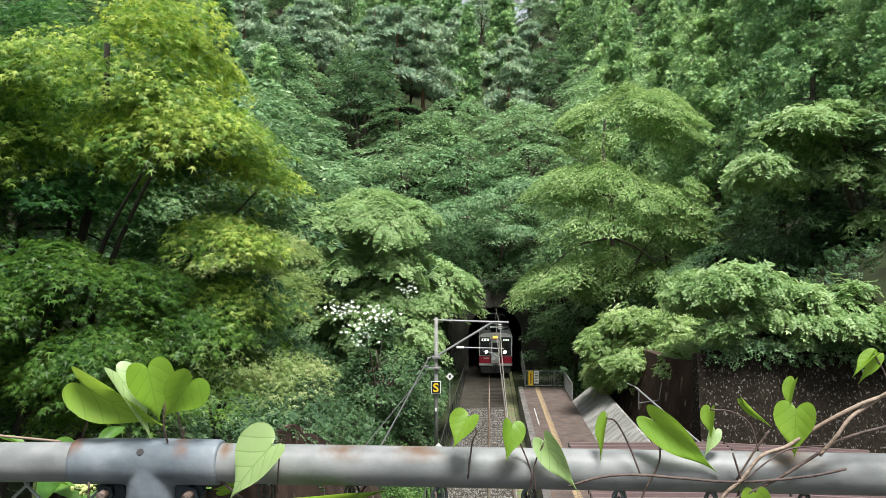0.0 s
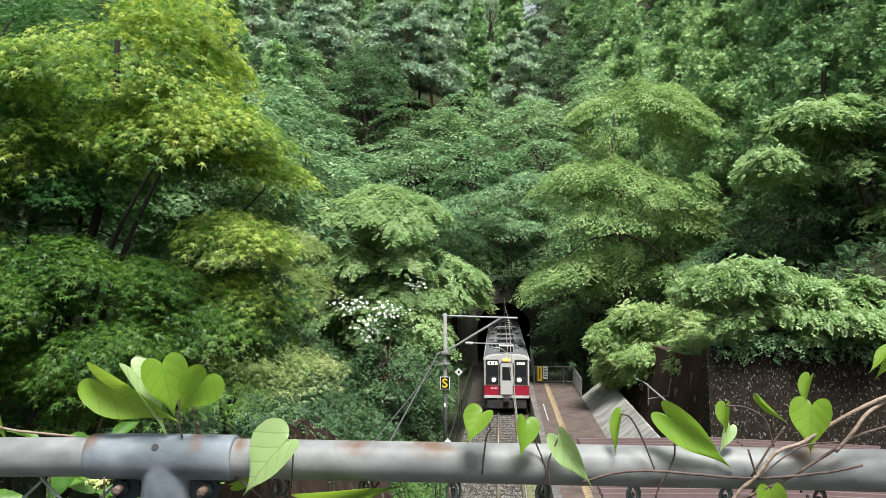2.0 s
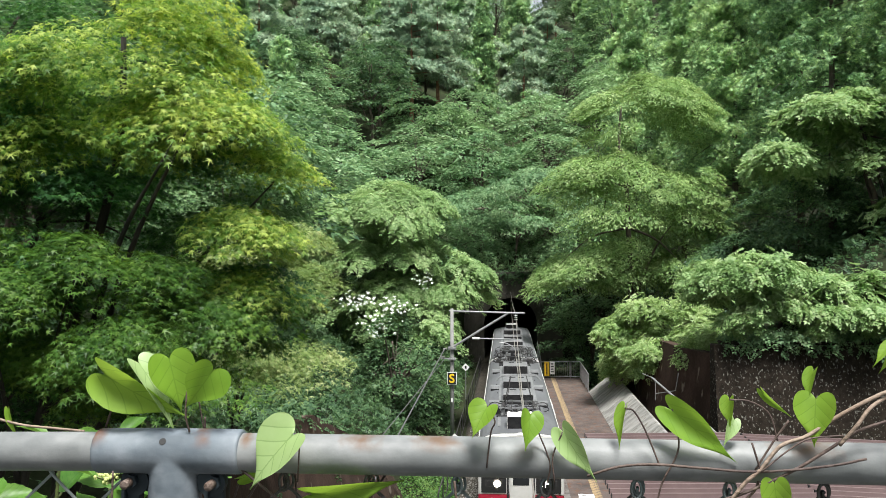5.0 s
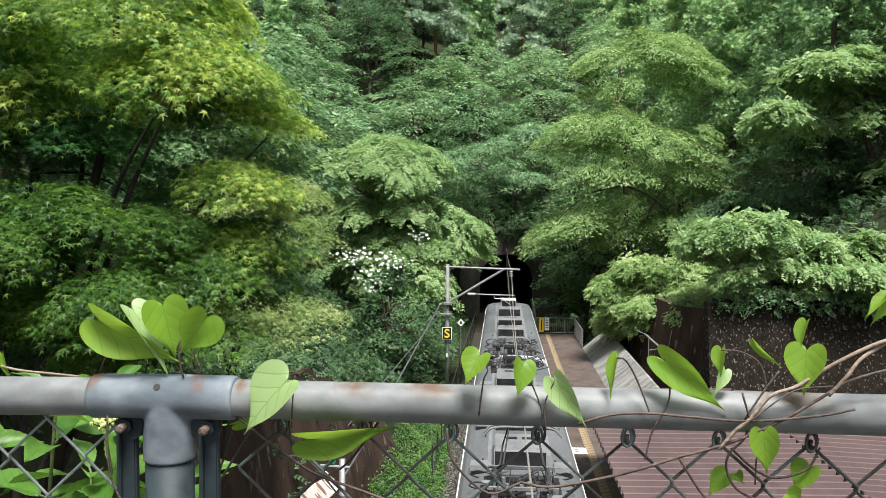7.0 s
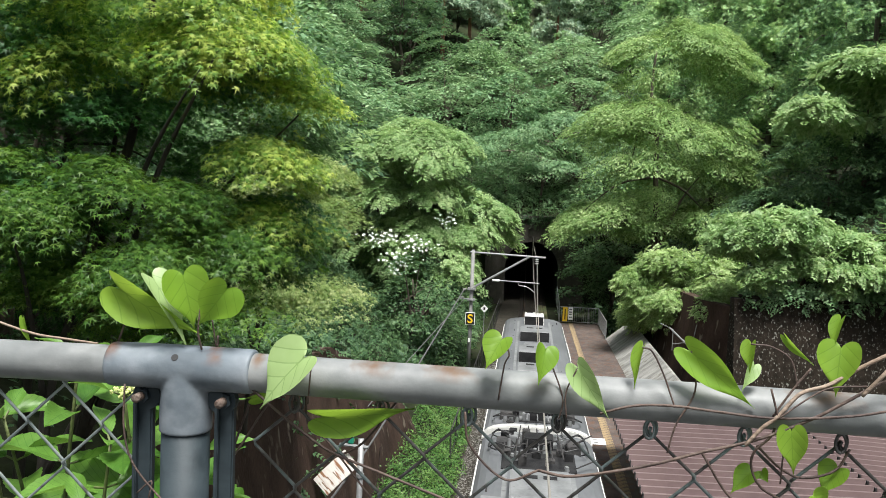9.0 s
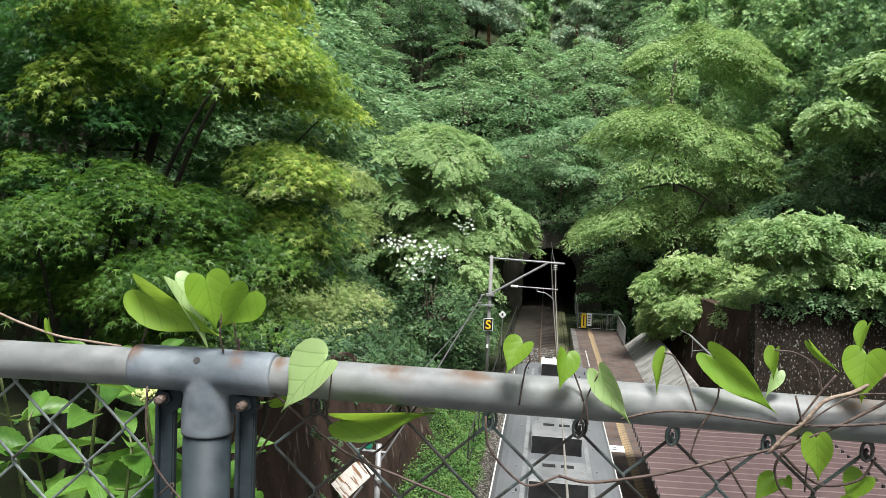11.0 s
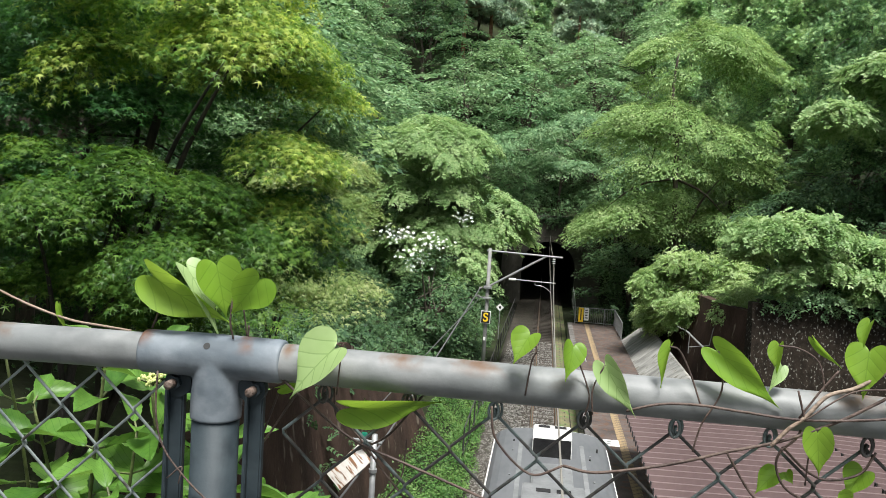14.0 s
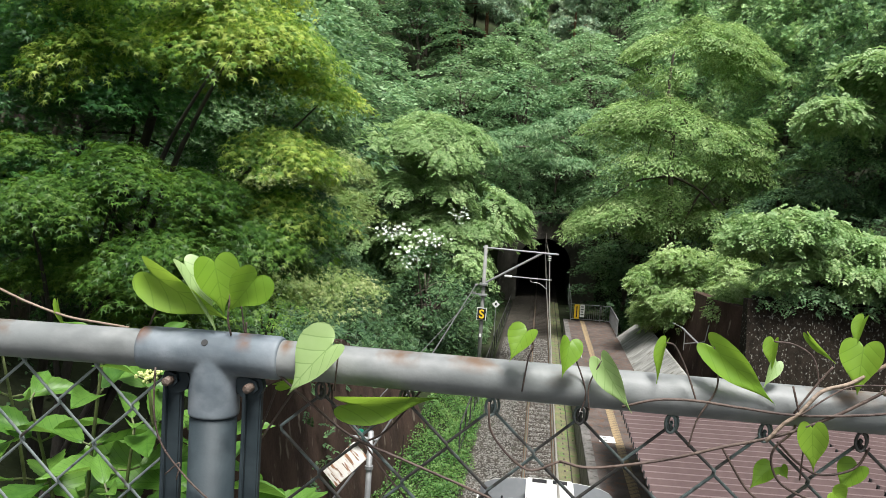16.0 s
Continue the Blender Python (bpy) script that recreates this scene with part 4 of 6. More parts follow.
def build_trees():
    oval, spray, maple = leaf_oval(), leaf_spray(), leaf_maple()
    # near maples beside the bridge
    lump_tree("maple_tree", "large bright yellow-green maple with layered sprays", 11, -6.2, 9.6, [(-4.35, 9.3, 11.95, 1.4, 1.3, 1.3), (-3.55, 9.0, 11.2, 0.85, 0.9, 0.8), (-4.9, 8.5, 10.95, 0.6, 0.5, 0.4), (-2.98, 9.5, 10.85, 0.42, 0.5, 0.36), (-3.3, 9.2, 10.25, 0.6, 0.6, 0.42), (-3.0, 9.3, 9.55, 0.5, 0.5, 0.4)], M_MAPLE, maple, 0.084, 310, 105, 0.46, 0.05, 0.13, tilt=0.45, wild=0.4, outward=0.75)
    # shaded depth of the maple crown, made by darker leaf colour
    lump_tree("maple_tree", "maple behind the bright one, shade put into its deep green leaves", 27, -7.2, 10.8, [(-4.35, 9.6, 10.55, 1.35, 0.9, 1.2), (-5.6, 9.2, 10.2, 1.4, 1.0, 1.5), (-5.6, 11.2, 12.0, 1.9, 1.0, 1.6), (-3.5, 10.0, 9.7, 0.9, 0.8, 0.9), (-5.2, 9.6, 8.4, 1.6, 1.0, 1.0), (-6.8, 9.0, 9.6, 1.2, 1.0, 2.0), (-4.2, 10.2, 8.4, 1.2, 0.9, 0.9), (-6.3, 9.0, 12.2, 1.2, 1.2, 1.4)], M_MAPLESHADE, maple, 0.084, 430, 100, 0.5, 0.05, 0.09, tilt=0.4, wild=0.42)
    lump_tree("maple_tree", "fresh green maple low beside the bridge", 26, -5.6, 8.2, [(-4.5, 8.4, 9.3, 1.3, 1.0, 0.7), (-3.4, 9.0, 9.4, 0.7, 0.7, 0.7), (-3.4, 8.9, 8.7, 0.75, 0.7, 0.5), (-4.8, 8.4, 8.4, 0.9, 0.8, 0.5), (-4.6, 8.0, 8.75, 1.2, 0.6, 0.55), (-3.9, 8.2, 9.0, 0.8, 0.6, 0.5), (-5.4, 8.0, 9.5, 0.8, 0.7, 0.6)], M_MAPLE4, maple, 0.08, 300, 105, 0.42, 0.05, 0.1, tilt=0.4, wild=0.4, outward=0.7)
    lump_tree("maple_tree", "maple with cream-tinted young leaves", 12, -5.3, 14.8, [(-4.5, 14.5, 9.75, 1.1, 1.2, 1.0), (-3.42, 14.2, 8.8, 0.75, 0.8, 0.9), (-4.0, 13.6, 8.1, 1.15, 0.9, 0.65), (-5.0, 14.8, 9.0, 1.3, 1.0, 1.2)], M_MAPLE2, maple, 0.074, 260, 110, 0.48, 0.06, 0.06, tilt=0.35, wild=0.4)
    # dark leaves give the maples a shaded interior by colour
    at_tree(broad_tree("broadleaf_tree", "tree behind the maples, shade put into its dark leaves", 23, 4.0, (3.6, 2.6, 5.0), -0.9, M_DARKG, oval, 0.17, 130, 120, 0.9), -9.2, 13.5)
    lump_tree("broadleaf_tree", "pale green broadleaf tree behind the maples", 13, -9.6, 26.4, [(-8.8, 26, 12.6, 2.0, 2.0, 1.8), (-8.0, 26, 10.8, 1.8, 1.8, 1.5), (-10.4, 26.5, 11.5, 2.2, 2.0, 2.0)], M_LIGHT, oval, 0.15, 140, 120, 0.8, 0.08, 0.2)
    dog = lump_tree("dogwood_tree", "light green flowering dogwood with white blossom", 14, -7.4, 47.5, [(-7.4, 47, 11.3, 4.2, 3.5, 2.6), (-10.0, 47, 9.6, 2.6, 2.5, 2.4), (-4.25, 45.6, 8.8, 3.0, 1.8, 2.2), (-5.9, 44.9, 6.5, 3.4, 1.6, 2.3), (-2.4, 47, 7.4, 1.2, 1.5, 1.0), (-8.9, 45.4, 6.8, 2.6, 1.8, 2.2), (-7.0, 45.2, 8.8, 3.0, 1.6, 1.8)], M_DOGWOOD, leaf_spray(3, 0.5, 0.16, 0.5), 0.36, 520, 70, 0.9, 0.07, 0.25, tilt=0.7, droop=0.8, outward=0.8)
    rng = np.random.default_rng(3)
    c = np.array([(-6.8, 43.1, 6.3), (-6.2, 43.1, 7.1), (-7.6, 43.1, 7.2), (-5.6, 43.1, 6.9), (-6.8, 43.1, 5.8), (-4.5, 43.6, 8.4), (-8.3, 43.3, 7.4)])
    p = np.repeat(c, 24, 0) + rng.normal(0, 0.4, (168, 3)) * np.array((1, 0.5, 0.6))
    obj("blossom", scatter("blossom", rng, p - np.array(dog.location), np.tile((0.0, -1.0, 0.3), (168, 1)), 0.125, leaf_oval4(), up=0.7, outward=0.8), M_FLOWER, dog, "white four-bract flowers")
    # unseen trees added to keep side light off the maples
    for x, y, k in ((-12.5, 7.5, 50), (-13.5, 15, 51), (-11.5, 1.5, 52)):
        at_tree(broad_tree("broadleaf_tree", "tall unseen tree added to block sky light from the left", k, 6.5, (4.2, 4.0, 7.5), -0.9, M_DARKG, oval, 0.24, 110, 110, 1.2), x, y)
    # trees over the retaining walls
    pinnate = leaf_spray(4, 0.35, 0.15, 0.48)
    lump_tree("zelkova_tree", "tall light green tree with spreading layered boughs", 15, 9.2, 58.0, [(9.6, 57, 19.1, 4.2, 3.5, 3.0), (8.4, 57, 13.5, 5.8, 4.4, 3.6), (5.4, 57, 8.8, 3.6, 3.0, 2.4), (10.4, 57, 9.2, 4.0, 3.0, 2.6), (3.7, 57, 8.4, 1.8, 2.0, 1.6)], M_ZELK, oval, 0.2, 640, 140, 1.1, 0.06, 0.3, tilt=0.6, droop=0.6, outward=0.8)
    lump_tree("ash_tree", "low tree with pinnate leaves hanging over the wall", 16, 9.4, 49.0, [(8.6, 46, 5.6, 2.9, 2.0, 1.8), (10.7, 44.6, 4.9, 1.8, 1.3, 1.1), (9.9, 42.0, 5.3, 1.4, 1.0, 0.8), (6.9, 46.5, 5.4, 1.4, 1.5, 1.3), (7.3, 49.0, 3.4, 1.3, 1.4, 1.5), (8.8, 45.2, 4.1, 1.8, 1.2, 1.0), (7.9, 46.4, 3.9, 1.3, 1.2, 1.2)], M_ZELK, spray, 0.36, 240, 75, 0.7, 0.25, 0.12, tilt=0.3, wild=0.5, outward=0.7)
    lump_tree("ash_tree", "bright tree with long pinnate leaves above the wall", 17, 12.6, 39.6, [(11.6, 38.5, 8.9, 2.9, 2.0, 1.3), (14.5, 38.5, 7.5, 2.7, 1.8, 1.3), (9.5, 38.8, 8.3, 1.5, 1.4, 1.0), (16.6, 38.5, 7.8, 1.6, 1.6, 1.4), (13.0, 38.2, 8.0, 1.8, 1.5, 1.2), (12.2, 37.6, 7.1, 2.2, 1.0, 0.9), (15.3, 37.6, 6.7, 2.2, 1.0, 0.8)], M_DOGWOOD, pinnate, 0.42, 190, 62, 0.68, 0.24, 0.14, tilt=0.2, wild=0.55, outward=0.7)
    lump_tree("ash_tree", "broad tree with pale pinnate leaves above the wall", 18, 20.0, 45.5, [(17.5, 44, 16.6, 3.6, 2.0, 1.5), (14.8, 44, 14.8, 2.0, 1.4, 0.8), (20.2, 44, 14.2, 2.2, 1.5, 1.4), (21.0, 44, 10.6, 1.8, 1.2, 2.0)], M_DOGWOOD, pinnate, 0.5, 170, 50, 0.75, 0.25, 0.2, tilt=0.15, wild=0.55, outward=0.7)
    # deep shade between the crowns, held in the dark leaf colour
    lump_tree("broadleaf_tree", "tree above the wall, deep shade put into its dark leaves", 19, 16.8, 48.5, [(16.6, 48, 11.4, 4.4, 2.2, 3.2), (13.4, 48, 9.2, 2.6, 2.0, 2.0), (20.4, 48, 10, 2.7, 2, 3)], M_DARKG, oval, 0.2, 170, 120, 0.9)
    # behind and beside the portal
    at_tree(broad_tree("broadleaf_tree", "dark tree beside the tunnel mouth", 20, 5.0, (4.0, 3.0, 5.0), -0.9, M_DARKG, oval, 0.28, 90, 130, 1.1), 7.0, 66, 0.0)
    # leaf colour darkened for the shade of overhanging trees
    at_tree(broad_tree("broadleaf_tree", "low tree beside the mast, shade put into its dark leaves", 21, 3.2, (2.6, 2.6, 3.2), -0.9, M_DARKG, oval, 0.2, 70, 130, 0.8), -6.0, 43, 0.2)
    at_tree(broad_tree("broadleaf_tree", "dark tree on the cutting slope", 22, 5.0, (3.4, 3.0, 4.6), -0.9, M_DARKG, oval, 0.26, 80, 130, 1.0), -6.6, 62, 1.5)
    at_tree(broad_tree("broadleaf_tree", "mid-green tree leaning over the tunnel portal", 24, 6.0, (4.2, 3.0, 4.4), -0.9, M_MIDG, oval, 0.28, 90, 120, 1.1, tilt=0.5), -5.2, 74.5, 4.0)
    at_tree(broad_tree("broadleaf_tree", "light tree hanging over the tunnel portal", 25, 5.0, (3.6, 3.0, 4.0), -0.9, M_MIDG, oval, 0.28, 90, 120, 1.1, tilt=0.5), 6.4, 74.0, 5.0)
    lump_tree("broadleaf_tree", "mid-green tree spreading over the tunnel mouth", 29, 6.5, 81.0, [(1.5, 71, 13.2, 4.5, 4.0, 1.8), (-2.5, 70, 13.5, 3.5, 3.5, 1.8), (2.0, 65, 15.2, 4.0, 3.5, 1.6)], M_MIDG, oval, 0.26, 170, 110, 1.1, 0.08, 0.25, tilt=0.4)
    # hillside kinds, then repeated
    kinds = [
        broad_tree("broadleaf_tree", "mid-green broadleaf tree with layered crown on the hillside", 31, 7.5, (4.6, 4.6, 4.2), -0.5, M_MIDG, oval, 0.4, 62, 95, 1.4, 0.07, 0.22, "hillside trees", tilt=0.4),
        broad_tree("broadleaf_tree", "light green broadleaf tree on the hillside", 32, 7.0, (4.2, 4.2, 4.6), -0.5, M_LIGHT, oval, 0.4, 58, 95, 1.35, 0.07, 0.22, "hillside trees", tilt=0.5),
        broad_tree("broadleaf_tree", "dark green broadleaf tree on the hillside", 33, 8.0, (4.4, 4.4, 5.0), -0.5, M_DARKG, oval, 0.42, 60, 90, 1.45, 0.08, 0.22, "hillside trees"),
        conifer("cedar_tree", "tall dark green cedar on the hillside", 34, 17, 3.0, M_CEDAR, 0.46, 30, 60, "hillside trees", leaf=leaf_needles(5, 1.4, 0.16), clump=0.6),
        conifer("cedar_tree", "tall olive-green cedar with ragged boughs", 35, 15, 3.2, M_CEDAR, 0.46, 28, 60, "hillside trees", ragged=0.35, leaf=leaf_needles(5, 1.4, 0.16), clump=0.7),
        conifer("pine_tree", "open pine with red-brown trunk, haze put into its grey-green needles", 36, 14, 4.4, M_PINE, 0.42, 13, 95, "hillside trees", base=0.4, bark=M_REDBARK, power=0.35, ragged=0.4, leaf=leaf_needles(6, 1.3, 0.13)),
        conifer("cedar_tree", "tall cedar with olive needle clumps above the wall", 37, 20, 3.6, M_CEDAR, 0.21, 38, 130, "cedars above the wall", ragged=0.3, leaf=leaf_needles(6, 1.5, 0.15), clump=0.46),
    ]
    rng = np.random.default_rng(8)
    used = [False] * len(kinds)

    def put(k, x, y, s, z=None):
        m = pose(x, y, hill(x, y) - 0.3 if z is None else z, 0, 0, rng.uniform(0, 360))
        if used[k]:
            o = copy_thing(kinds[k], m)
        else:
            o = kinds[k]
            o.matrix_basis = m
            used[k] = True
        o.scale = (s, s, s * rng.uniform(0.9, 1.15))

    # hill over the tunnel
    for y in np.arange(83, 188, 9.6):
        w = 14 + y * 0.42
        for x in np.arange(-w, w * 0.85, 7.8 + (y - 80) * 0.03):
            xx, yy = x + rng.uniform(-2.5, 2.5), y + rng.uniform(-3, 3)
            if -16 < xx < -9.5 and 104 < yy < 116:
                continue
            if y < 108:
                k = rng.choice([0, 0, 1, 2])
            elif xx > 12:
                k = rng.choice([3, 4, 4, 3, 2])
            else:
                k = rng.choice([0, 2, 3, 3, 5, 5, 4])
            put(int(k), xx, yy, rng.uniform(0.8, 1.15))
    for x, y, k in ((-7, 80.5, 0), (-3, 82, 1), (1, 81, 0), (5, 82, 2), (9, 81, 0), (13, 83, 2)):
        put(k, x, y, rng.uniform(0.5, 0.65))
    for x, y, s in ((-12.9, 113, 1.25), (-9.5, 116, 1.2), (-16.5, 117, 1.15), (-26, 112, 1.1), (-33, 108, 1.1), (-5, 132, 1.1), (-38, 96, 1.2), (-30, 98, 1.1)):
        put(5, x, y, s)
    # right flank: cedars above the walls
    for x, y, s in ((17, 66, 1.35), (15.5, 72, 1.3), (19, 49, 1.3), (22, 45, 1.2), (26, 46, 1.3), (16.5, 60, 1.35), (20, 57, 1.35), (27, 56, 1.3), (11.5, 73, 1.3), (21, 69, 1.4)):
        put(6, x, y, s * 0.9)
    for x, y, s in ((23, 43, 0.8), (30, 42, 0.9)):
        put(1, x, y, s)
    # left flank
    for x, y, s, k in ((-12, 36, 0.9, 2), (-15, 44, 1.0, 0), (-12, 55, 0.95, 0), (-8, 70, 0.9, 1), (-17, 54, 1.1, 0), (-14, 66, 1.1, 0), (-21, 62, 1.1, 3), (-20, 72, 1.1, 4), (-27, 70, 1.1, 3), (-26, 58, 1.1, 0), (-22, 48, 1.1, 2), (-19, 36, 1.1, 2), (-16, 26, 1.0, 2), (-22, 28, 1.1, 2), (-13, 18, 0.9, 2), (-18, 14, 1.0, 2), (-11, 76, 0.9, 0), (-30, 80, 1.2, 5), (-36, 74, 1.2, 4)):
        put(k, x, y, s)


build_trees()
# ---- the train: two cars, its nose at its own origin, cars behind it along +y ----
def car_profile(z0, w=1.43):
    """Half-rounded roof section from the side wall at z0 upwards."""
    pts = [(-w, z0), (-w, 3.3)]
    for k in range(1, 12):
        a = math.pi - math.pi * k / 12
        pts.append((w * (abs(math.cos(a)) ** 0.62) * (1 if math.cos(a) > 0 else -1), 3.3 + 0.4 * math.sin(a) ** 0.75))
    return pts + [(w, 3.3), (w, z0)]


def ac_unit(parent, y, ln=2.3, w=0.62, white=False):
    """A roof cooling unit with sloped grey hood and dark grilles on its ends."""
    z0, z1 = 3.64, 4.16 if white else 4.08
    bm = bmesh.new()
    prof = [(y, z0), (y + 0.3, z1), (y + ln - 0.42, z1), (y + ln, z0)]
    slab(bm, prof, -w, w, "x")
    bmesh.ops.bevel(bm, geom=bm.edges[:], offset=0.03, segments=2, affect="EDGES")
    u = part("cooling_unit", bm, M_TRAINW if white else M_EQUIP, parent)
    for s in (-1, 1):
        part("grille", boxm(s * 0.2 - 0.14, s * 0.2 + 0.14, y + ln * 0.62 - 0.09, y + ln * 0.62 + 0.09, z1 + 0.001, z1 + 0.012), M_GRILLE, u)
    d = Vector((0, 0.3, z1 - z0)).normalized()
    n = Vector((0, -d.z, d.y))
    for end in (0,):
        bm = bmesh.new()
        q = []
        for sx, k in ((-w + 0.015, 0.02), (w - 0.015, 0.02), (w - 0.015, 0.5), (-w + 0.015, 0.5)):
            p = Vector((sx, y, z0)) + d * k + n * 0.012
            if end:
                p.y = 2 * y + ln - p.y
            q.append(bm.verts.new(p))
        bm.faces.new(q)
        bmesh.ops.solidify(bm, geom=bm.faces[:], thickness=0.02)
        part("grille", bm, M_GRILLE, u)
    return u


def build_car(train, y0, y1, cab0, cab1):
    e = new("car")
    e.parent = train
    tagged(e, "cream and crimson railway car with grey roof")
    z_floor = 1.02
    lo = part("lower_body", boxm(-1.43, 1.43, y0, y1, z_floor - 0.12, 1.72, 0.03), M_TRAINR, e)
    up = part("upper_body", slabm(car_profile(1.72), y0, y1), M_TRAINW, e)
    part("white_stripe", boxm(-1.437, 1.437, y0 - 0.006, y1 + 0.006, z_floor - 0.1, z_floor + 0.12, 0.01), M_TRAINW, lo)
    me0 = y0 + (0.28 if cab0 else 0.05)
    me1 = y1 - (0.06 if cab1 else 0.05)
    prof = [(u * 1.004, v + 0.012) for u, v in car_profile(3.3) if v >= 3.3]
    part("roof_skin", slabm(prof, me0, me1), M_ROOF, e, smooth=False)
    for s in (-1, 1):
        part("gutter", boxm(s * 1.45 - 0.018, s * 1.45 + 0.018, y0 + 0.1, y1 - 0.1, 3.28, 3.33), M_TRAINW, e)
        part("skirt", boxm(s * 1.3 - 0.05, s * 1.3 + 0.05, y0 + 1, y1 - 1, 0.45, 0.95), M_UNDER, e)
        for k in range(7):
            yy = y0 + 2.0 + k * (y1 - y0 - 4.0) / 6
            if k in (1, 4):
                part("side_door", boxm(s * 1.435 - 0.01, s * 1.435 + 0.012 * s + 0.01, yy - 0.65, yy + 0.65, z_floor + 0.1, 2.95, 0.008), M_TRAINW, e)
                part("door_glass", boxm(s * 1.45 - 0.008, s * 1.45 + 0.008, yy - 0.4, yy + 0.4, 1.95, 2.75), M_GLASS, e)
            else:
                part("side_window", boxm(s * 1.432 - 0.012, s * 1.432 + 0.012, yy - 0.85, yy + 0.85, 1.95, 2.8, 0.008), M_GLASS, e)
    for yb in (y0 + 3.0, y1 - 3.0):
        b = part("bogie", boxm(-1.05, 1.05, yb - 1.5, yb + 1.5, 0.35, 0.75, 0.05), M_UNDER, e)
        for dy in (-1.05, 1.05):
            for s in (-0.56, 0.56):
                part("wheel", tubem([(s - 0.06, yb + dy, 0.43), (s + 0.06, yb + dy, 0.43)], 0.43, 20), M_UNDER, b)
    part("underframe", boxm(-1.2, 1.2, y0 + 0.3, y1 - 0.3, 0.6, 0.95), M_UNDER, e)
    return e


def pantograph(parent, y, z, reach):
    """A pantograph whose head stands at height z, its knees reaching out fore and aft."""
    p = part("pantograph", boxm(-0.75, 0.75, y - 0.75, y - 0.68, 3.9, 3.96), M_EQUIP, parent)
    part("base_bar", boxm(-0.75, 0.75, y + 0.68, y + 0.75, 3.9, 3.96), M_EQUIP, p)
    knee = 3.96 + (z - 3.96) * 0.45
    for s in (-1, 1):
        part("base_bar", boxm(s * 0.6 - 0.03, s * 0.6 + 0.03, y - 0.8, y + 0.8, 3.88, 3.95), M_UNDER, p)
        for dy in (-0.7, 0.7):
            part("insulator", tubem([(s * 0.6, y + dy, 3.64), (s * 0.6, y + dy, 3.88)], [0.09, 0.06], 10), M_EQUIP, p)
        for a, b in ((-0.5, reach), (0.5, -reach)):
            part("lower_arm", tubem([(s * 0.55, y + a, 3.96), (s * 0.42, y + b, knee)], 0.022, 6), M_UNDER, p)
            part("upper_arm", tubem([(s * 0.42, y + b, knee), (s * 0.3, y + b * 0.12, z)], 0.018, 6), M_UNDER, p)
    for dy in (-0.12, 0.12):
        part("contact_shoe", tubem(smooth_path([(-0.85, y + dy, z - 0.18), (-0.62, y + dy, z), (0, y + dy, z + 0.02), (0.62, y + dy, z), (0.85, y + dy, z - 0.18)], 4), 0.025, 6), M_EQUIP, p)
    return p


def roof_gear(e, y, flip=1):
    """Breaker boxes, pipes and insulators near a car's end."""
    g = part("breaker_box", boxm(-0.35, 0.35, y - 0.3, y + 0.3, 3.68, 4.0, 0.03), M_GRILLE, e)
    for s in (-1, 1):
        part("resistor_box", boxm(s * 0.85 - 0.17, s * 0.85 + 0.17, y - 0.25, y + 0.25, 3.6, 3.86, 0.02), M_UNDER, g)
        for k in range(3):
            part("insulator", tubem([(s * (0.55 + 0.16 * k), y - 0.5 * flip, 3.62), (s * (0.55 + 0.16 * k), y - 0.5 * flip, 3.84)], [0.07, 0.05], 8), M_EQUIP, g)
        part("cable", tubem(smooth_path([(s * 0.5, y - 0.5, 3.84), (s * 1.0, y - 0.7 * flip, 3.9), (s * 1.2, y - 0.3, 3.75), (s * 1.05, y + 0.2, 3.7)], 5), 0.018, 6), M_BLACK, g)
    for x in (-0.28, 0.0, 0.28):
        part("bar", tubem([(x, y - 0.9, 3.88), (x, y + 0.9, 3.88)], 0.02, 6), M_EQUIP, g)
    return g


def gear_field(b, y0, y1, seed):
    """Bars, insulators and switch boxes on a dark tray."""
    rr = random.Random(seed)
    gear = part("gear_tray", boxm(-0.85, 0.85, y0, y1, 3.64, 3.714, 0.01), M_GRILLE, b)
    for k in range(int(24 * (y1 - y0))):
        x, y, z = rr.uniform(-0.85, 0.85), rr.uniform(y0, y1 - 0.1), rr.uniform(3.74, 3.95)
        if k % 3 == 0:
            part("insulator", tubem([(x, y, 3.66), (x, y, z)], [0.07, 0.045], 8), M_EQUIP, gear)
        elif k % 3 == 1:
            part("bar", tubem([(x, y, z), (x + rr.choice((0, 0, 0.5)), y + rr.uniform(0.3, 0.9), z)], 0.018, 6), M_UNDER, gear)
        else:
            part("switch_box", boxm(x - 0.1, x + 0.1, y - 0.12, y + 0.12, 3.68, z, 0.015), rr.choice((M_UNDER, M_GRILLE, M_EQUIP)), gear)
    for s in (-1, 1):                                    # looped leads out to the roof edge
        for k in range(2):
            y = y0 + (0.3 + 0.4 * k) * (y1 - y0)
            part("lead", tubem(smooth_path([(s * 0.6, y, 3.92), (s * 0.95, y + 0.12, 3.98), (s * 1.15, y + 0.4, 3.8), (s * 0.95, y + 0.62, 3.66), (s * 0.7, y + 0.55, 3.72)], 4), 0.016, 6), M_BLACK, gear)
    for x in (-0.55, -0.3, 0.3, 0.55):
        part("lattice_bar", tubem([(x, y0 + 0.1, 3.97), (x * 0.8, y1 - 0.1, 3.97)], 0.016, 6), M_UNDER, gear)
    return gear


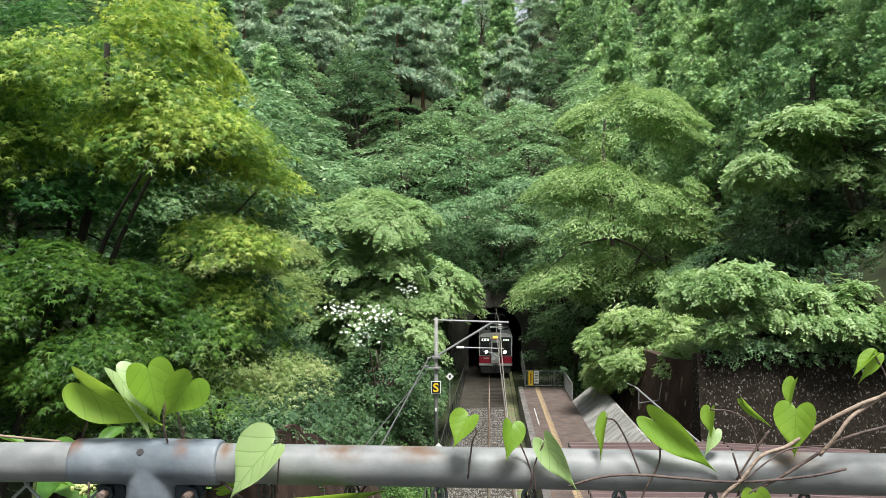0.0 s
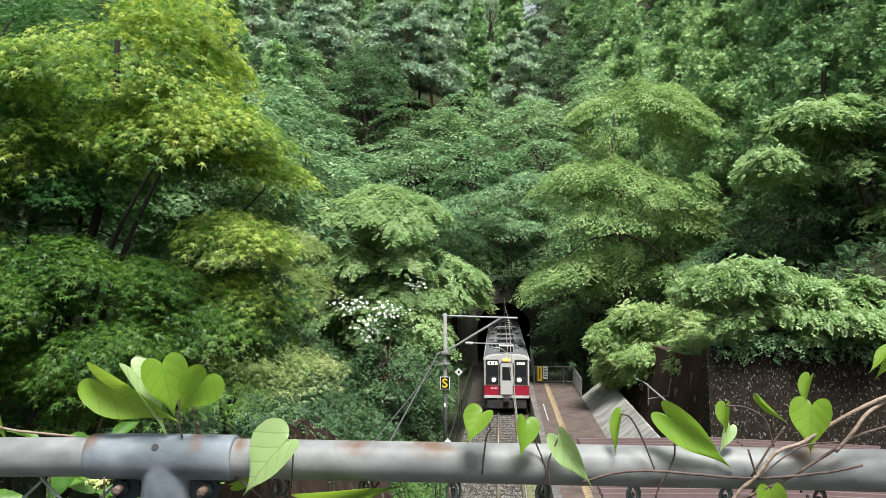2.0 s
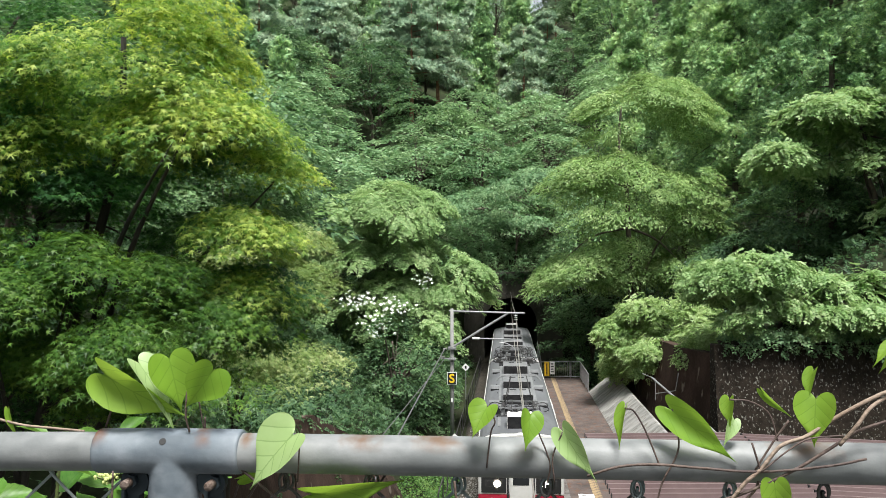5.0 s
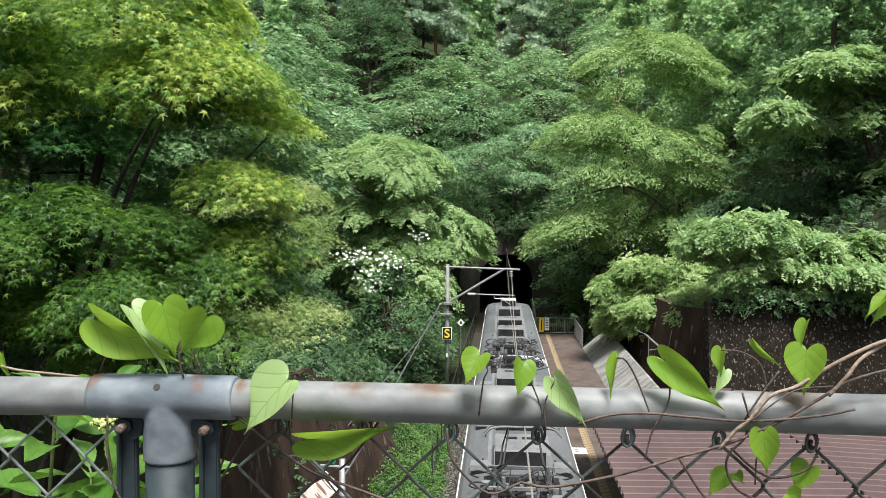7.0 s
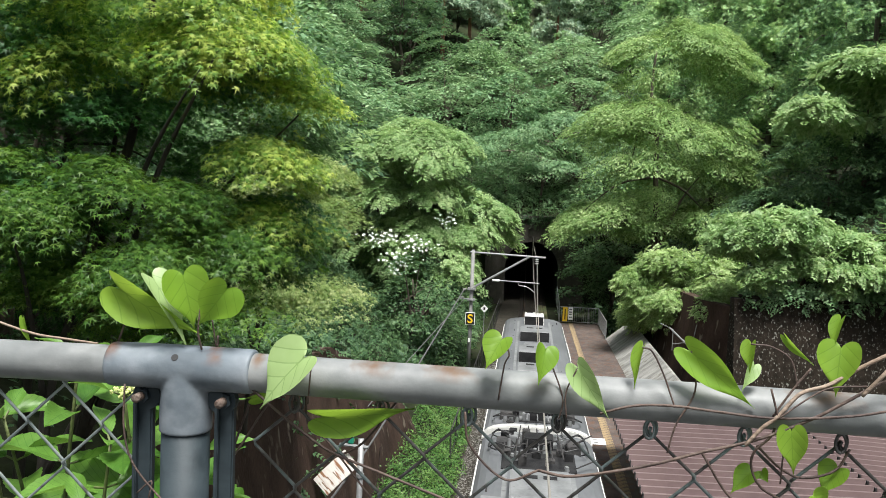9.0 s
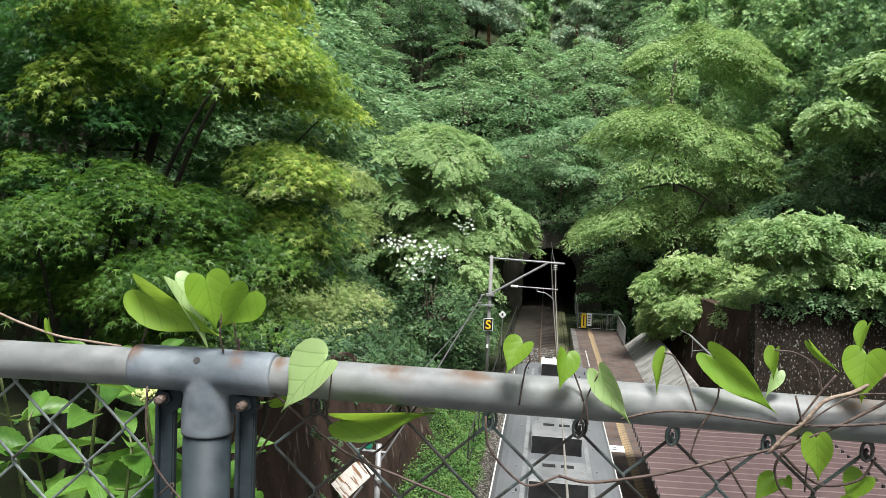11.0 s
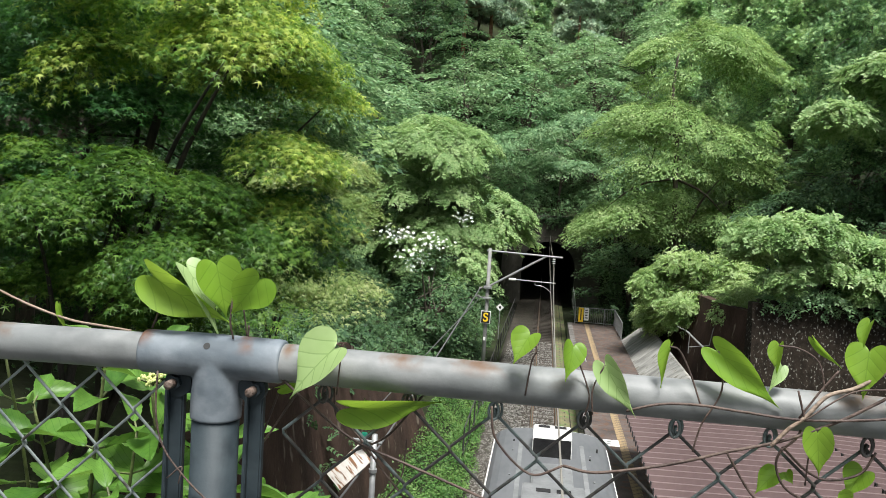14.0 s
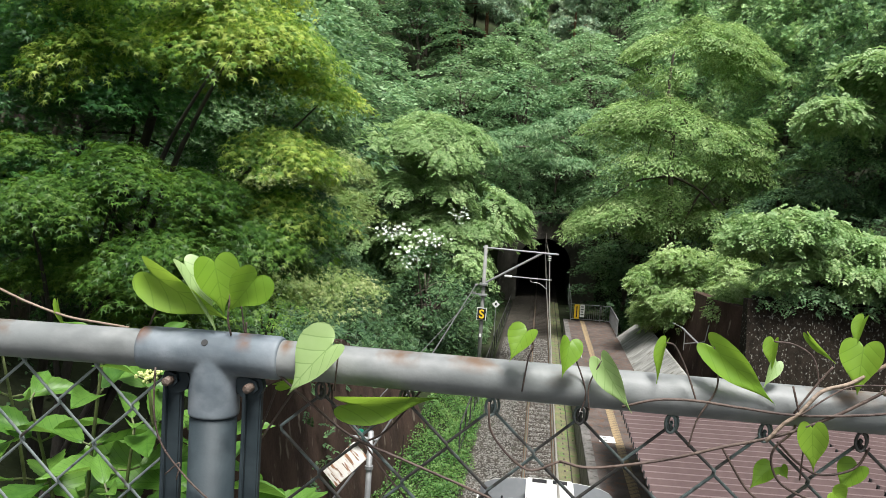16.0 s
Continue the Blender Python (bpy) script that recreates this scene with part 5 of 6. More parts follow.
def build_train():
    t = empty("train", "two-car cream and crimson electric train with grey roof", "train")
    a = build_car(t, 0.0, 19.9, True, False)
    b = build_car(t, 20.3, 40.2, False, True)
    # front of the first car
    f = new("cab_front")
    f.parent = a
    tagged(f, "cream cab front with dark windows and crimson lower panel")
    part("face", boxm(-1.4, 1.4, -0.05, 0.0, 1.72, 3.45, 0.02), M_TRAINW, f)
    part("lower_face", boxm(-1.4, 1.4, -0.055, 0.0, 1.1, 1.72, 0.02), M_TRAINR, f)
    bm = slabm([(-1.43, 3.3), (-1.43, 3.4), (-1.1, 3.6), (0, 3.72), (1.1, 3.6), (1.43, 3.4), (1.43, 3.3)], -0.06, 0.35)
    part("brow", bm, M_TRAINW, f)
    for s in (-1, 1):
        part("black_mask", boxm(min(s * 0.5, s * 1.33), max(s * 0.5, s * 1.33), -0.07, -0.05, 1.78, 3.36, 0.006), M_SIGNB, f)
        part("windscreen", boxm(min(s * 0.56, s * 1.22), max(s * 0.56, s * 1.22), -0.078, -0.068, 2.3, 2.98), M_GLASS, f)
        part("destination_box", boxm(min(s * 0.58, s * 1.2), max(s * 0.58, s * 1.2), -0.079, -0.069, 3.03, 3.24), M_DISPLAY if s < 0 else M_SIGNB, f)
        for k in range(2 if s < 0 else 4):
            x = s * 0.89 + (k - (0.5 if s < 0 else 1.5)) * (0.28 if s < 0 else 0.13)
            part("writing_bar", boxm(x - 0.05, x + 0.05, -0.083, -0.0795, 3.06, 3.2), M_SIGNB if s < 0 else M_DISPLAY, f)
        part("lamp_frame", boxm(min(s * 0.62, s * 1.2), max(s * 0.62, s * 1.2), -0.082, -0.07, 1.98, 2.2, 0.01), M_UNDER, f)
        part("lamp_inset", boxm(min(s * 0.66, s * 1.16), max(s * 0.66, s * 1.16), -0.086, -0.081, 2.01, 2.17), M_SIGNB, f)
        part("headlamp", tubem([(s * 0.8, -0.1, 2.09), (s * 0.8, -0.08, 2.09)], 0.115, 16), M_LAMP, f)
        part("step_panel", boxm(min(s * 0.3, s * 1.38), max(s * 0.3, s * 1.38), -0.09, 0.0, 0.92, 1.1, 0.02), M_TRAINW, f)
        part("hose", tubem(smooth_path([(s * 0.5, -0.08, 0.9), (s * 0.52, -0.22, 0.6), (s * 0.4, -0.1, 0.45)], 4), 0.03, 6), M_BLACK, f)
    d = part("gangway_door", boxm(-0.38, 0.38, -0.1, -0.05, 1.15, 3.15, 0.02), M_TRAINW, f)
    part("door_window", boxm(-0.27, 0.27, -0.108, -0.098, 2.05, 2.9, 0.004), M_GLASS, d)
    for pts in (((-0.44, -0.09, 1.15), (-0.44, -0.09, 3.05), (-0.3, -0.09, 3.22), (0.3, -0.09, 3.22), (0.44, -0.09, 3.05), (0.44, -0.09, 1.15)),):
        part("rubber_frame", tubem(pts, 0.03, 6), M_RUBBER, d)
    part("amber_sign", boxm(-0.2, 0.2, -0.112, -0.1, 3.28, 3.42), M_AMBER, f)
    for k in range(5):
        part("plate_bar", boxm(-1.0 + k * 0.09, -0.94 + k * 0.09, -0.062, -0.056, 1.5, 1.6), M_TRAINW, f)
    part("coupler", boxm(-0.18, 0.18, -0.45, 0.1, 0.75, 1.0, 0.03), M_UNDER, f)
    part("skirt", boxm(-1.25, 1.25, -0.02, 0.2, 0.25, 0.85, 0.04), M_UNDER, f)
    part("gangway_bellows", boxm(-0.55, 0.55, 19.9, 20.3, 1.1, 3.3, 0.04), M_RUBBER, a)
    # roof of the first car
    for y in (0.95, 5.5, 8.9, 13.9):
        ac_unit(a, y, 1.3 if y < 2 else 2.4 if y > 13 else 2.2, 0.46 if y < 2 else 0.62, y < 2)
    gear_field(a, 3.1, 5.0, 78)
    gear_field(a, 16.9, 19.6, 79)
    roof_gear(a, 18.6, -1)
    for s in (-1, 1):
        for y in (5.3, 9.2, 14.3):
            bm = slabm([(y, 3.5), (y + 0.1, 3.82), (y + 0.55, 3.82), (y + 0.65, 3.5)], s * 0.98 - 0.2, s * 0.98 + 0.2, "x")
            h = part("ventilator", bm, M_EQUIP, a)
            part("ventilator_mouth", boxm(s * 0.98 - 0.18, s * 0.98 + 0.18, y - 0.015, y + 0.05, 3.52, 3.72, 0.005), M_GRILLE, h)
        part("walkway", boxm(s * 0.74 - 0.05, s * 0.74 + 0.05, 1.4, 18.0, 3.66, 3.7), M_EQUIP, a)
    # roof of the second car
    for y in (25.4, 28.7, 33.3, 37.8):
        ac_unit(b, y, 1.6 if y > 37 else 2.1, 0.46 if y > 37 else 0.62, y > 37)
    for y in (30.9, 35.5):
        part("duct_cover", boxm(-0.45, 0.45, y, y + 1.6, 3.66, 3.82, 0.04), M_EQUIP, b)
    pantograph(b, 22.7, 4.12, 1.35)
    pantograph(a, 4.3, 5.06, 0.75)
    roof_gear(b, 21.3)
    for yy in (20.32,):
        bm = slabm([(u * 1.008, v + 0.02) for u, v in car_profile(3.3) if v >= 3.3], yy, yy + 0.26)
        part("white_end_band", bm, M_TRAINW, b)
    gear_field(b, 20.75, 24.0, 77)
    for s in (-1, 1):
        part("walkway", boxm(s * 0.74 - 0.05, s * 0.74 + 0.05, 24.0, 39.0, 3.66, 3.7), M_EQUIP, b)
        for k in range(9):
            y = 24.2 + k * 1.75
            part("roof_bracket", boxm(s * 0.92 - 0.02, s * 0.92 + 0.02, y, y + 0.06, 3.6, 3.7), M_EQUIP, b)
    part("roof_rim", tubem([(u * 1.012, 40.16, v) for u, v in car_profile(3.3) if v >= 3.3], 0.03, 6), M_UNDER, b)
    part("rear_face", boxm(-1.38, 1.38, 40.2, 40.24, 1.1, 3.4, 0.01), M_TRAINW, b)
    part("rear_window", boxm(-0.9, 0.9, 40.24, 40.255, 2.0, 3.0, 0.004), M_GLASS, b)
    for c in (a, b):
        y0 = 0 if c is a else 20.3
        rr = random.Random(4 + y0)
        for k in range(9):                               # small fittings along the roof
            x, y = rr.choice((-1, 1)) * rr.uniform(0.85, 1.15), y0 + rr.uniform(1, 19)
            part("roof_fitting", tubem([(x, y, 3.55), (x, y + rr.uniform(-0.15, 0.15), 3.72)], 0.02, 5), M_UNDER, c)
    return t


train = build_train()
TRAIN = [(0, 70.7), (0.75, 63.6), (1.5, 56.5), (2.5, 47.6), (3.5, 38.9), (5, 27.5), (6, 20.3), (7, 13.4), (8, 7.0), (9, 1.1), (10, -4.3), (11.5, -11.2), (13, -16.6), (14.5, -19.9), (15.5, -22.0), (16, -23.0)]


# ---- the fence in front of the camera ----
def rail_y(x):
    """The two lengths of rail meet at a slight angle in the sleeve."""
    return 1.0055 + (0.06 if x < -0.422 else -0.0125) * (x + 0.422)


RAIL_Z = 9.55
def pipe_mat(name, c1, c2, rust, spots, metal, rough, blots=()):
    """Galvanised pipe with dull patches and rust along its upper side."""
    m, n, l, p = node_mat(name)
    co = n.new("ShaderNodeTexCoord")
    def noise_tex(scale, detail, stretch=(1, 1, 1)):
        mp = n.new("ShaderNodeMapping")
        mp.inputs["Scale"].default_value = stretch
        l.new(co.outputs["Object"], mp.inputs["Vector"])
        t = n.new("ShaderNodeTexNoise")
        t.inputs["Scale"].default_value, t.inputs["Detail"].default_value = scale, detail
        l.new(mp.outputs[0], t.inputs["Vector"])
        return t.outputs[0]
    def span(src, a, b):
        r = n.new("ShaderNodeMapRange")
        r.inputs[1].default_value, r.inputs[2].default_value = a, b
        l.new(src, r.inputs[0])
        return r.outputs[0]
    def mixed(fac, a, b):
        x = n.new("ShaderNodeMix")
        x.data_type = "RGBA"
        l.new(fac, x.inputs[0])
        for k, v in ((6, a), (7, b)):
            if isinstance(v, tuple):
                x.inputs[k].default_value = (*v, 1)
            else:
                l.new(v, x.inputs[k])
        return x.outputs[2]
    base = mixed(span(noise_tex(18, 6), 0.35, 0.65), c1, c2)
    grime = mixed(span(noise_tex(24, 9, (0.6, 1, 1)), 0.5, 0.72), base, tuple(0.76 * v for v in c1))
    ge = n.new("ShaderNodeNewGeometry")
    sp = n.new("ShaderNodeSeparateXYZ")
    l.new(ge.outputs["Normal"], sp.inputs[0])
    mul = n.new("ShaderNodeMath")
    mul.operation = "MULTIPLY"
    l.new(span(noise_tex(13, 8, (0.5, 1, 1)), spots, spots + 0.1), mul.inputs[0])
    l.new(span(sp.outputs[2], -0.2, 0.6), mul.inputs[1])
    col = mixed(mul.outputs[0], grime, rust)
    xyz = n.new("ShaderNodeSeparateXYZ")
    l.new(co.outputs["Object"], xyz.inputs[0])
    rag = noise_tex(60, 6)
    for x0, half in blots:                               # rust blots of their own along the top
        d = n.new("ShaderNodeMath")
        d.operation = "SUBTRACT"
        l.new(xyz.outputs[0], d.inputs[0])
        d.inputs[1].default_value = x0
        a = n.new("ShaderNodeMath")
        a.operation = "ABSOLUTE"
        l.new(d.outputs[0], a.inputs[0])
        q = n.new("ShaderNodeMath")
        q.operation = "MULTIPLY_ADD"
        q.inputs[1].default_value = -0.55 / half
        l.new(a.outputs[0], q.inputs[0])
        l.new(rag, q.inputs[2])
        w = n.new("ShaderNodeMath")
        w.operation = "MULTIPLY"
        l.new(span(q.outputs[0], 0.1, 0.55), w.inputs[0])
        l.new(span(sp.outputs[2], 0.25, 0.8), w.inputs[1])
        col = mixed(w.outputs[0], col, rust)
    l.new(col, p.inputs["Base Color"])
    p.inputs["Roughness"].default_value, p.inputs["Metallic"].default_value = rough, metal
    p.inputs["Specular IOR Level"].default_value = 0.3
    bp = n.new("ShaderNodeBump")
    bp.inputs["Strength"].default_value, bp.inputs["Distance"].default_value = 0.12, 0.002
    l.new(noise_tex(220, 3), bp.inputs["Height"])
    l.new(bp.outputs[0], p.inputs["Normal"])
    return m


M_PIPE = pipe_mat("weathered_pipe", (0.165, 0.175, 0.172), (0.25, 0.256, 0.25), (0.13, 0.085, 0.056), 0.6, 0.0, 0.5, ((-0.18, 0.035), (-0.085, 0.05), (-0.325, 0.012), (-0.72, 0.05), (0.35, 0.06)))
M_CAP = pipe_mat("cast_joint", (0.12, 0.145, 0.165), (0.25, 0.275, 0.295), (0.12, 0.065, 0.042), 0.66, 0.0, 0.55, ((-0.515, 0.02), (-0.38, 0.02)))
M_POST = pipe_mat("grey_green_post", (0.018, 0.028, 0.033), (0.034, 0.046, 0.052), (0.07, 0.045, 0.034), 0.7, 0.0, 0.6)
M_MESH = surface("coated_mesh_wire", (0.2, 0.24, 0.24), (0.34, 0.38, 0.37), 0.45, 0.1, scale=12, fine=90, bump=0.1, c3=(0.07, 0.06, 0.05))
M_OLDMESH = surface("rusted_mesh_wire", (0.045, 0.042, 0.04), (0.1, 0.095, 0.088), 0.6, 0.2, scale=9, fine=90, bump=0.2, c3=(0.16, 0.2, 0.195), spots=0.5)
M_BOLT = surface("rusty_bolt", (0.1, 0.065, 0.048), (0.19, 0.15, 0.125), 0.6, 0.4, scale=60, fine=200)


def mesh_panel(fence, x0, count, hw, hh, z0, rows, mat, r, first=0):
    """Woven wires, each bent to and fro down the panel and hooked into its neighbours."""
    for k in range(count):
        pts = []
        for j in range(rows):
            side = (j + k + first) % 2
            x = x0 + (k + side) * hw + (0.0022 if side else -0.0022)
            z = z0 - j * hh
            y = rail_y(x) + (0.0022 if (j + side) % 2 else -0.0022)
            if j == 0 and side == 1 - ((k + first) % 2):
                z += 0.012
            pts += [(x - (0.002 if side else -0.002), y - 0.002, z + 0.003), (x - (0.002 if side else -0.002), y + 0.002, z - 0.003)]
        part("mesh_wire", tubem(pts, r, 6), mat, fence, smooth=True)


def build_fence():
    e = empty("chain_link_fence", "galvanised pipe fence with old chain-link mesh and rust patches", "fence")
    part("top_rail", tubem([(x, rail_y(x), RAIL_Z) for x in (-3.2, -1.6, -0.8, -0.422, 0.2, 0.8, 1.6, 3.2)], 0.0243, 32), M_PIPE, e, "grey pipe rail with rust patches", smooth=True)
    px = -0.422
    py = rail_y(px)
    bm = tubem([(x, rail_y(x), RAIL_Z + 0.001) for x in (-0.52, -0.518, -0.44, -0.335, -0.333)], [0.0268, 0.028, 0.0284, 0.028, 0.0268], 40)
    tube(bm, [(px, py, RAIL_Z + 0.004), (px, py, RAIL_Z - 0.02), (px, py, RAIL_Z - 0.05), (px, py, RAIL_Z - 0.08)], [0.0285, 0.0305, 0.0328, 0.0328], 40)
    for s in (-1, 1):
        tube(bm, [(px + s * 0.02, py, RAIL_Z - 0.004), (px + s * 0.036, py, RAIL_Z - 0.016)], [0.022, 0.016], 20)
    cap = part("joint_sleeve", bm, M_CAP, e, "blue-grey cast joint with rusty edge", smooth=True)
    mod = cap.modifiers.new("cast", "REMESH")
    mod.mode, mod.voxel_size, mod.use_smooth_shade = "VOXEL", 0.0016, True
    mod = cap.modifiers.new("fillet", "SMOOTH")
    mod.factor, mod.iterations = 0.5, 22
    part("screw_hole", tubem([(-0.428, py - 0.0245, RAIL_Z + 0.018), (-0.428, py - 0.018, RAIL_Z + 0.0135)], 0.0044, 14), M_RUBBER, cap)
    part("post", tubem([(px, py, 8.4), (px, py, RAIL_Z - 0.06)], 0.03025, 32), M_POST, e, "dark grey-green post", smooth=True)
    for s in (-1, 1):
        x = px + s * 0.0535
        b = part("tension_bar", boxm(x - 0.011, x + 0.011, py - 0.006, py + 0.006, 8.5, RAIL_Z - 0.045, 0.002), M_POST, e)
        part("bar_lip", boxm(x - 0.011, x - 0.006, py - 0.014, py - 0.005, 8.5, RAIL_Z - 0.045, 0.001), M_POST, b)
        ear = part("ear", tubem([(x - s * 0.004, py - 0.008, RAIL_Z - 0.037), (x - s * 0.004, py + 0.004, RAIL_Z - 0.037)], 0.018, 20), M_POST, cap)
        part("web", boxm(min(x, px + s * 0.03) - 0.006, max(x, px + s * 0.03) + 0.002, py - 0.006, py + 0.003, RAIL_Z - 0.05, RAIL_Z - 0.015, 0.002), M_POST, ear)
        part("bolt", tubem([(x, py - 0.03, RAIL_Z - 0.036), (x, py - 0.029, RAIL_Z - 0.036), (x, py - 0.006, RAIL_Z - 0.036)], [0.004, 0.0058, 0.0058], 12), M_BOLT, ear, "rusty bolt end", smooth=True)
        part("nut", tubem([(x, py - 0.015, RAIL_Z - 0.036), (x, py - 0.008, RAIL_Z - 0.036)], 0.0098, 6), M_POST, ear)
    mesh_panel(e, px - 0.06 - 14 * 0.049, 14, 0.049, 0.054, RAIL_Z - 0.025, 20, M_MESH, 0.0019)
    mesh_panel(e, -0.331, 20, 0.054, 0.054, RAIL_Z - 0.036, 19, M_OLDMESH, 0.0021, 1)
    for k in range(9):                                   # tie loops hung from the rail
        x = -0.277 + k * 0.108
        y = rail_y(x)
        for s in (-0.004, 0.004):
            ring = [(x + s * 0.5 + 0.006 * math.sin(a), y - 0.003 + s, RAIL_Z - 0.034 + 0.011 * math.cos(a)) for a in np.linspace(0, 2 * math.pi, 15)]
            part("tie_loop", tubem(ring, 0.0018, 6), M_OLDMESH, e, smooth=True)
    return e


build_fence()


# ---- leaves large enough to be seen singly ----
def blade_mat(name, c1, c2, vein, glow, veins=5.5):
    """A leaf blade with pale side veins."""
    m, n, l, p = node_mat(name)
    co = n.new("ShaderNodeTexCoord")
    sp = n.new("ShaderNodeSeparateXYZ")
    l.new(co.outputs["Generated"], sp.inputs[0])

    def op(kind, a, b=None, c=None):
        q = n.new("ShaderNodeMath")
        q.operation = kind
        for i, v in enumerate((a, b, c)):
            if v is None:
                continue
            if isinstance(v, (int, float)):
                q.inputs[i].default_value = v
            else:
                l.new(v, q.inputs[i])
        return q.outputs[0]

    ax = op("ABSOLUTE", op("SUBTRACT", sp.outputs[0], 0.5))
    ph = op("MULTIPLY", op("MULTIPLY_ADD", ax, -0.75, sp.outputs[1]), veins)
    tri = op("ABSOLUTE", op("SUBTRACT", op("FRACT", ph), 0.5))
    side = op("GREATER_THAN", tri, 0.455)
    mid = op("LESS_THAN", ax, 0.014)
    v = op("MAXIMUM", side, mid)
    ns = n.new("ShaderNodeTexNoise")
    ns.inputs["Scale"].default_value, ns.inputs["Detail"].default_value = 40, 4
    l.new(co.outputs["Object"], ns.inputs["Vector"])
    o = n.new("ShaderNodeObjectInfo")
    f = op("ADD", op("MULTIPLY_ADD", o.outputs["Random"], 0.6, 0.0), op("MULTIPLY_ADD", ns.outputs[0], 0.9, -0.25))
    a = n.new("ShaderNodeMix")
    a.data_type = "RGBA"
    a.inputs[6].default_value, a.inputs[7].default_value = (*c1, 1), (*c2, 1)
    l.new(f, a.inputs[0])
    b = n.new("ShaderNodeMix")
    b.data_type = "RGBA"
    b.inputs[7].default_value = (*vein, 1)
    l.new(op("MULTIPLY", v, 0.4), b.inputs[0])
    l.new(a.outputs[2], b.inputs[6])
    l.new(b.outputs[2], p.inputs["Base Color"])
    p.inputs["Roughness"].default_value = 0.42
    p.inputs["Specular IOR Level"].default_value = 0.4
    bp = n.new("ShaderNodeBump")
    bp.inputs["Strength"].default_value, bp.inputs["Distance"].default_value = 0.12, 0.002
    l.new(op("MULTIPLY", op("MULTIPLY", tri, tri), 3.0), bp.inputs["Height"])
    bp.invert = True
    l.new(bp.outputs[0], p.inputs["Normal"])
    t = n.new("ShaderNodeBsdfTranslucent")
    h = n.new("ShaderNodeHueSaturation")
    h.inputs["Hue"].default_value, h.inputs["Value"].default_value = 0.485, 1.25
    l.new(b.outputs[2], h.inputs["Color"])
    l.new(h.outputs[0], t.inputs["Color"])
    mx = n.new("ShaderNodeMixShader")
    mx.inputs[0].default_value = glow
    l.new(p.outputs[0], mx.inputs[1])
    l.new(t.outputs[0], mx.inputs[2])
    l.new(mx.outputs[0], n["Material Output"].inputs["Surface"])
    return m


# one leaf in two colours: backlit yellow-green, and paled by painted sky sheen
M_VINE = blade_mat("vine_leaf", (0.17, 0.33, 0.03), (0.27, 0.44, 0.05), (0.12, 0.24, 0.02), 0.5, 4.5)
M_VINESHEEN = blade_mat("sheen_vine_leaf", (0.24, 0.37, 0.12), (0.36, 0.48, 0.21), (0.1, 0.19, 0.04), 0.3, 4.2)
M_HYD = blade_mat("hydrangea_leaf", (0.035, 0.12, 0.014), (0.17, 0.33, 0.055), (0.02, 0.08, 0.01), 0.4, 9.0)


def blade(name, base, tip, width, face, parent, mat, heart=0.36, fold=0.5, curl=0.16, serr=0.0, rows=18, ripple=0.03):
    """A leaf blade from base to tip with its upper side towards face."""
    b, t = Vector(base), Vector(tip)
    ln = (t - b).length
    d = (t - b) / ln
    nrm = Vector(face)
    nrm = (nrm - d * nrm.dot(d)).normalized()
    s = d.cross(nrm)
    cols = (-1.0, -0.72, -0.4, 0.0, 0.4, 0.72, 1.0)
    if heart:
        arcs = (((0, 0), (0.12, -0.2), (0.5, -0.24), (0.53, 0.16)), ((0.53, 0.2), (0.5, 0.56), (0.05, 0.66), (0, 1)))
    else:
        arcs = (((0, 0), (0.2, 0.02), (0.5, 0.2), (0.5, 0.45)), ((0.5, 0.45), (0.5, 0.72), (0.12, 0.88), (0, 1)))
    V, F = [], []
    for i in range(rows + 1):
        u = i / rows
        arc, q = (arcs[0], u * 2) if u < 0.5 else (arcs[1], u * 2 - 1)
        k0, k1, k2, k3 = (1 - q) ** 3, 3 * q * (1 - q) ** 2, 3 * q * q * (1 - q), q ** 3
        ox = k0 * arc[0][0] + k1 * arc[1][0] + k2 * arc[2][0] + k3 * arc[3][0]
        oy = k0 * arc[0][1] + k1 * arc[1][1] + k2 * arc[2][1] + k3 * arc[3][1]
        if serr:
            ox *= 1 + serr * (1 if i % 2 else -1)
        for c in cols:
            x = c * ox * width
            v = u + (oy - u) * abs(c)
            z = abs(x) * fold * abs(c) ** 0.7 - curl * ln * max(v, 0) ** 2 + ripple * ln * math.sin(u * 9 + c * 3) * abs(c)
            V.append((x, v * ln, z))
    k = len(cols)
    for i in range(rows):
        for j in range(k - 1):
            F.append((i * k + j, i * k + j + 1, (i + 1) * k + j + 1, (i + 1) * k + j))
    me = bpy.data.meshes.new(name)
    me.from_pydata(V, [], F)
    ob = obj(name, me, mat, parent, smooth=True)
    ob.matrix_basis = Matrix((s, d, nrm)).transposed().to_4x4()
    ob.location = b
    return ob


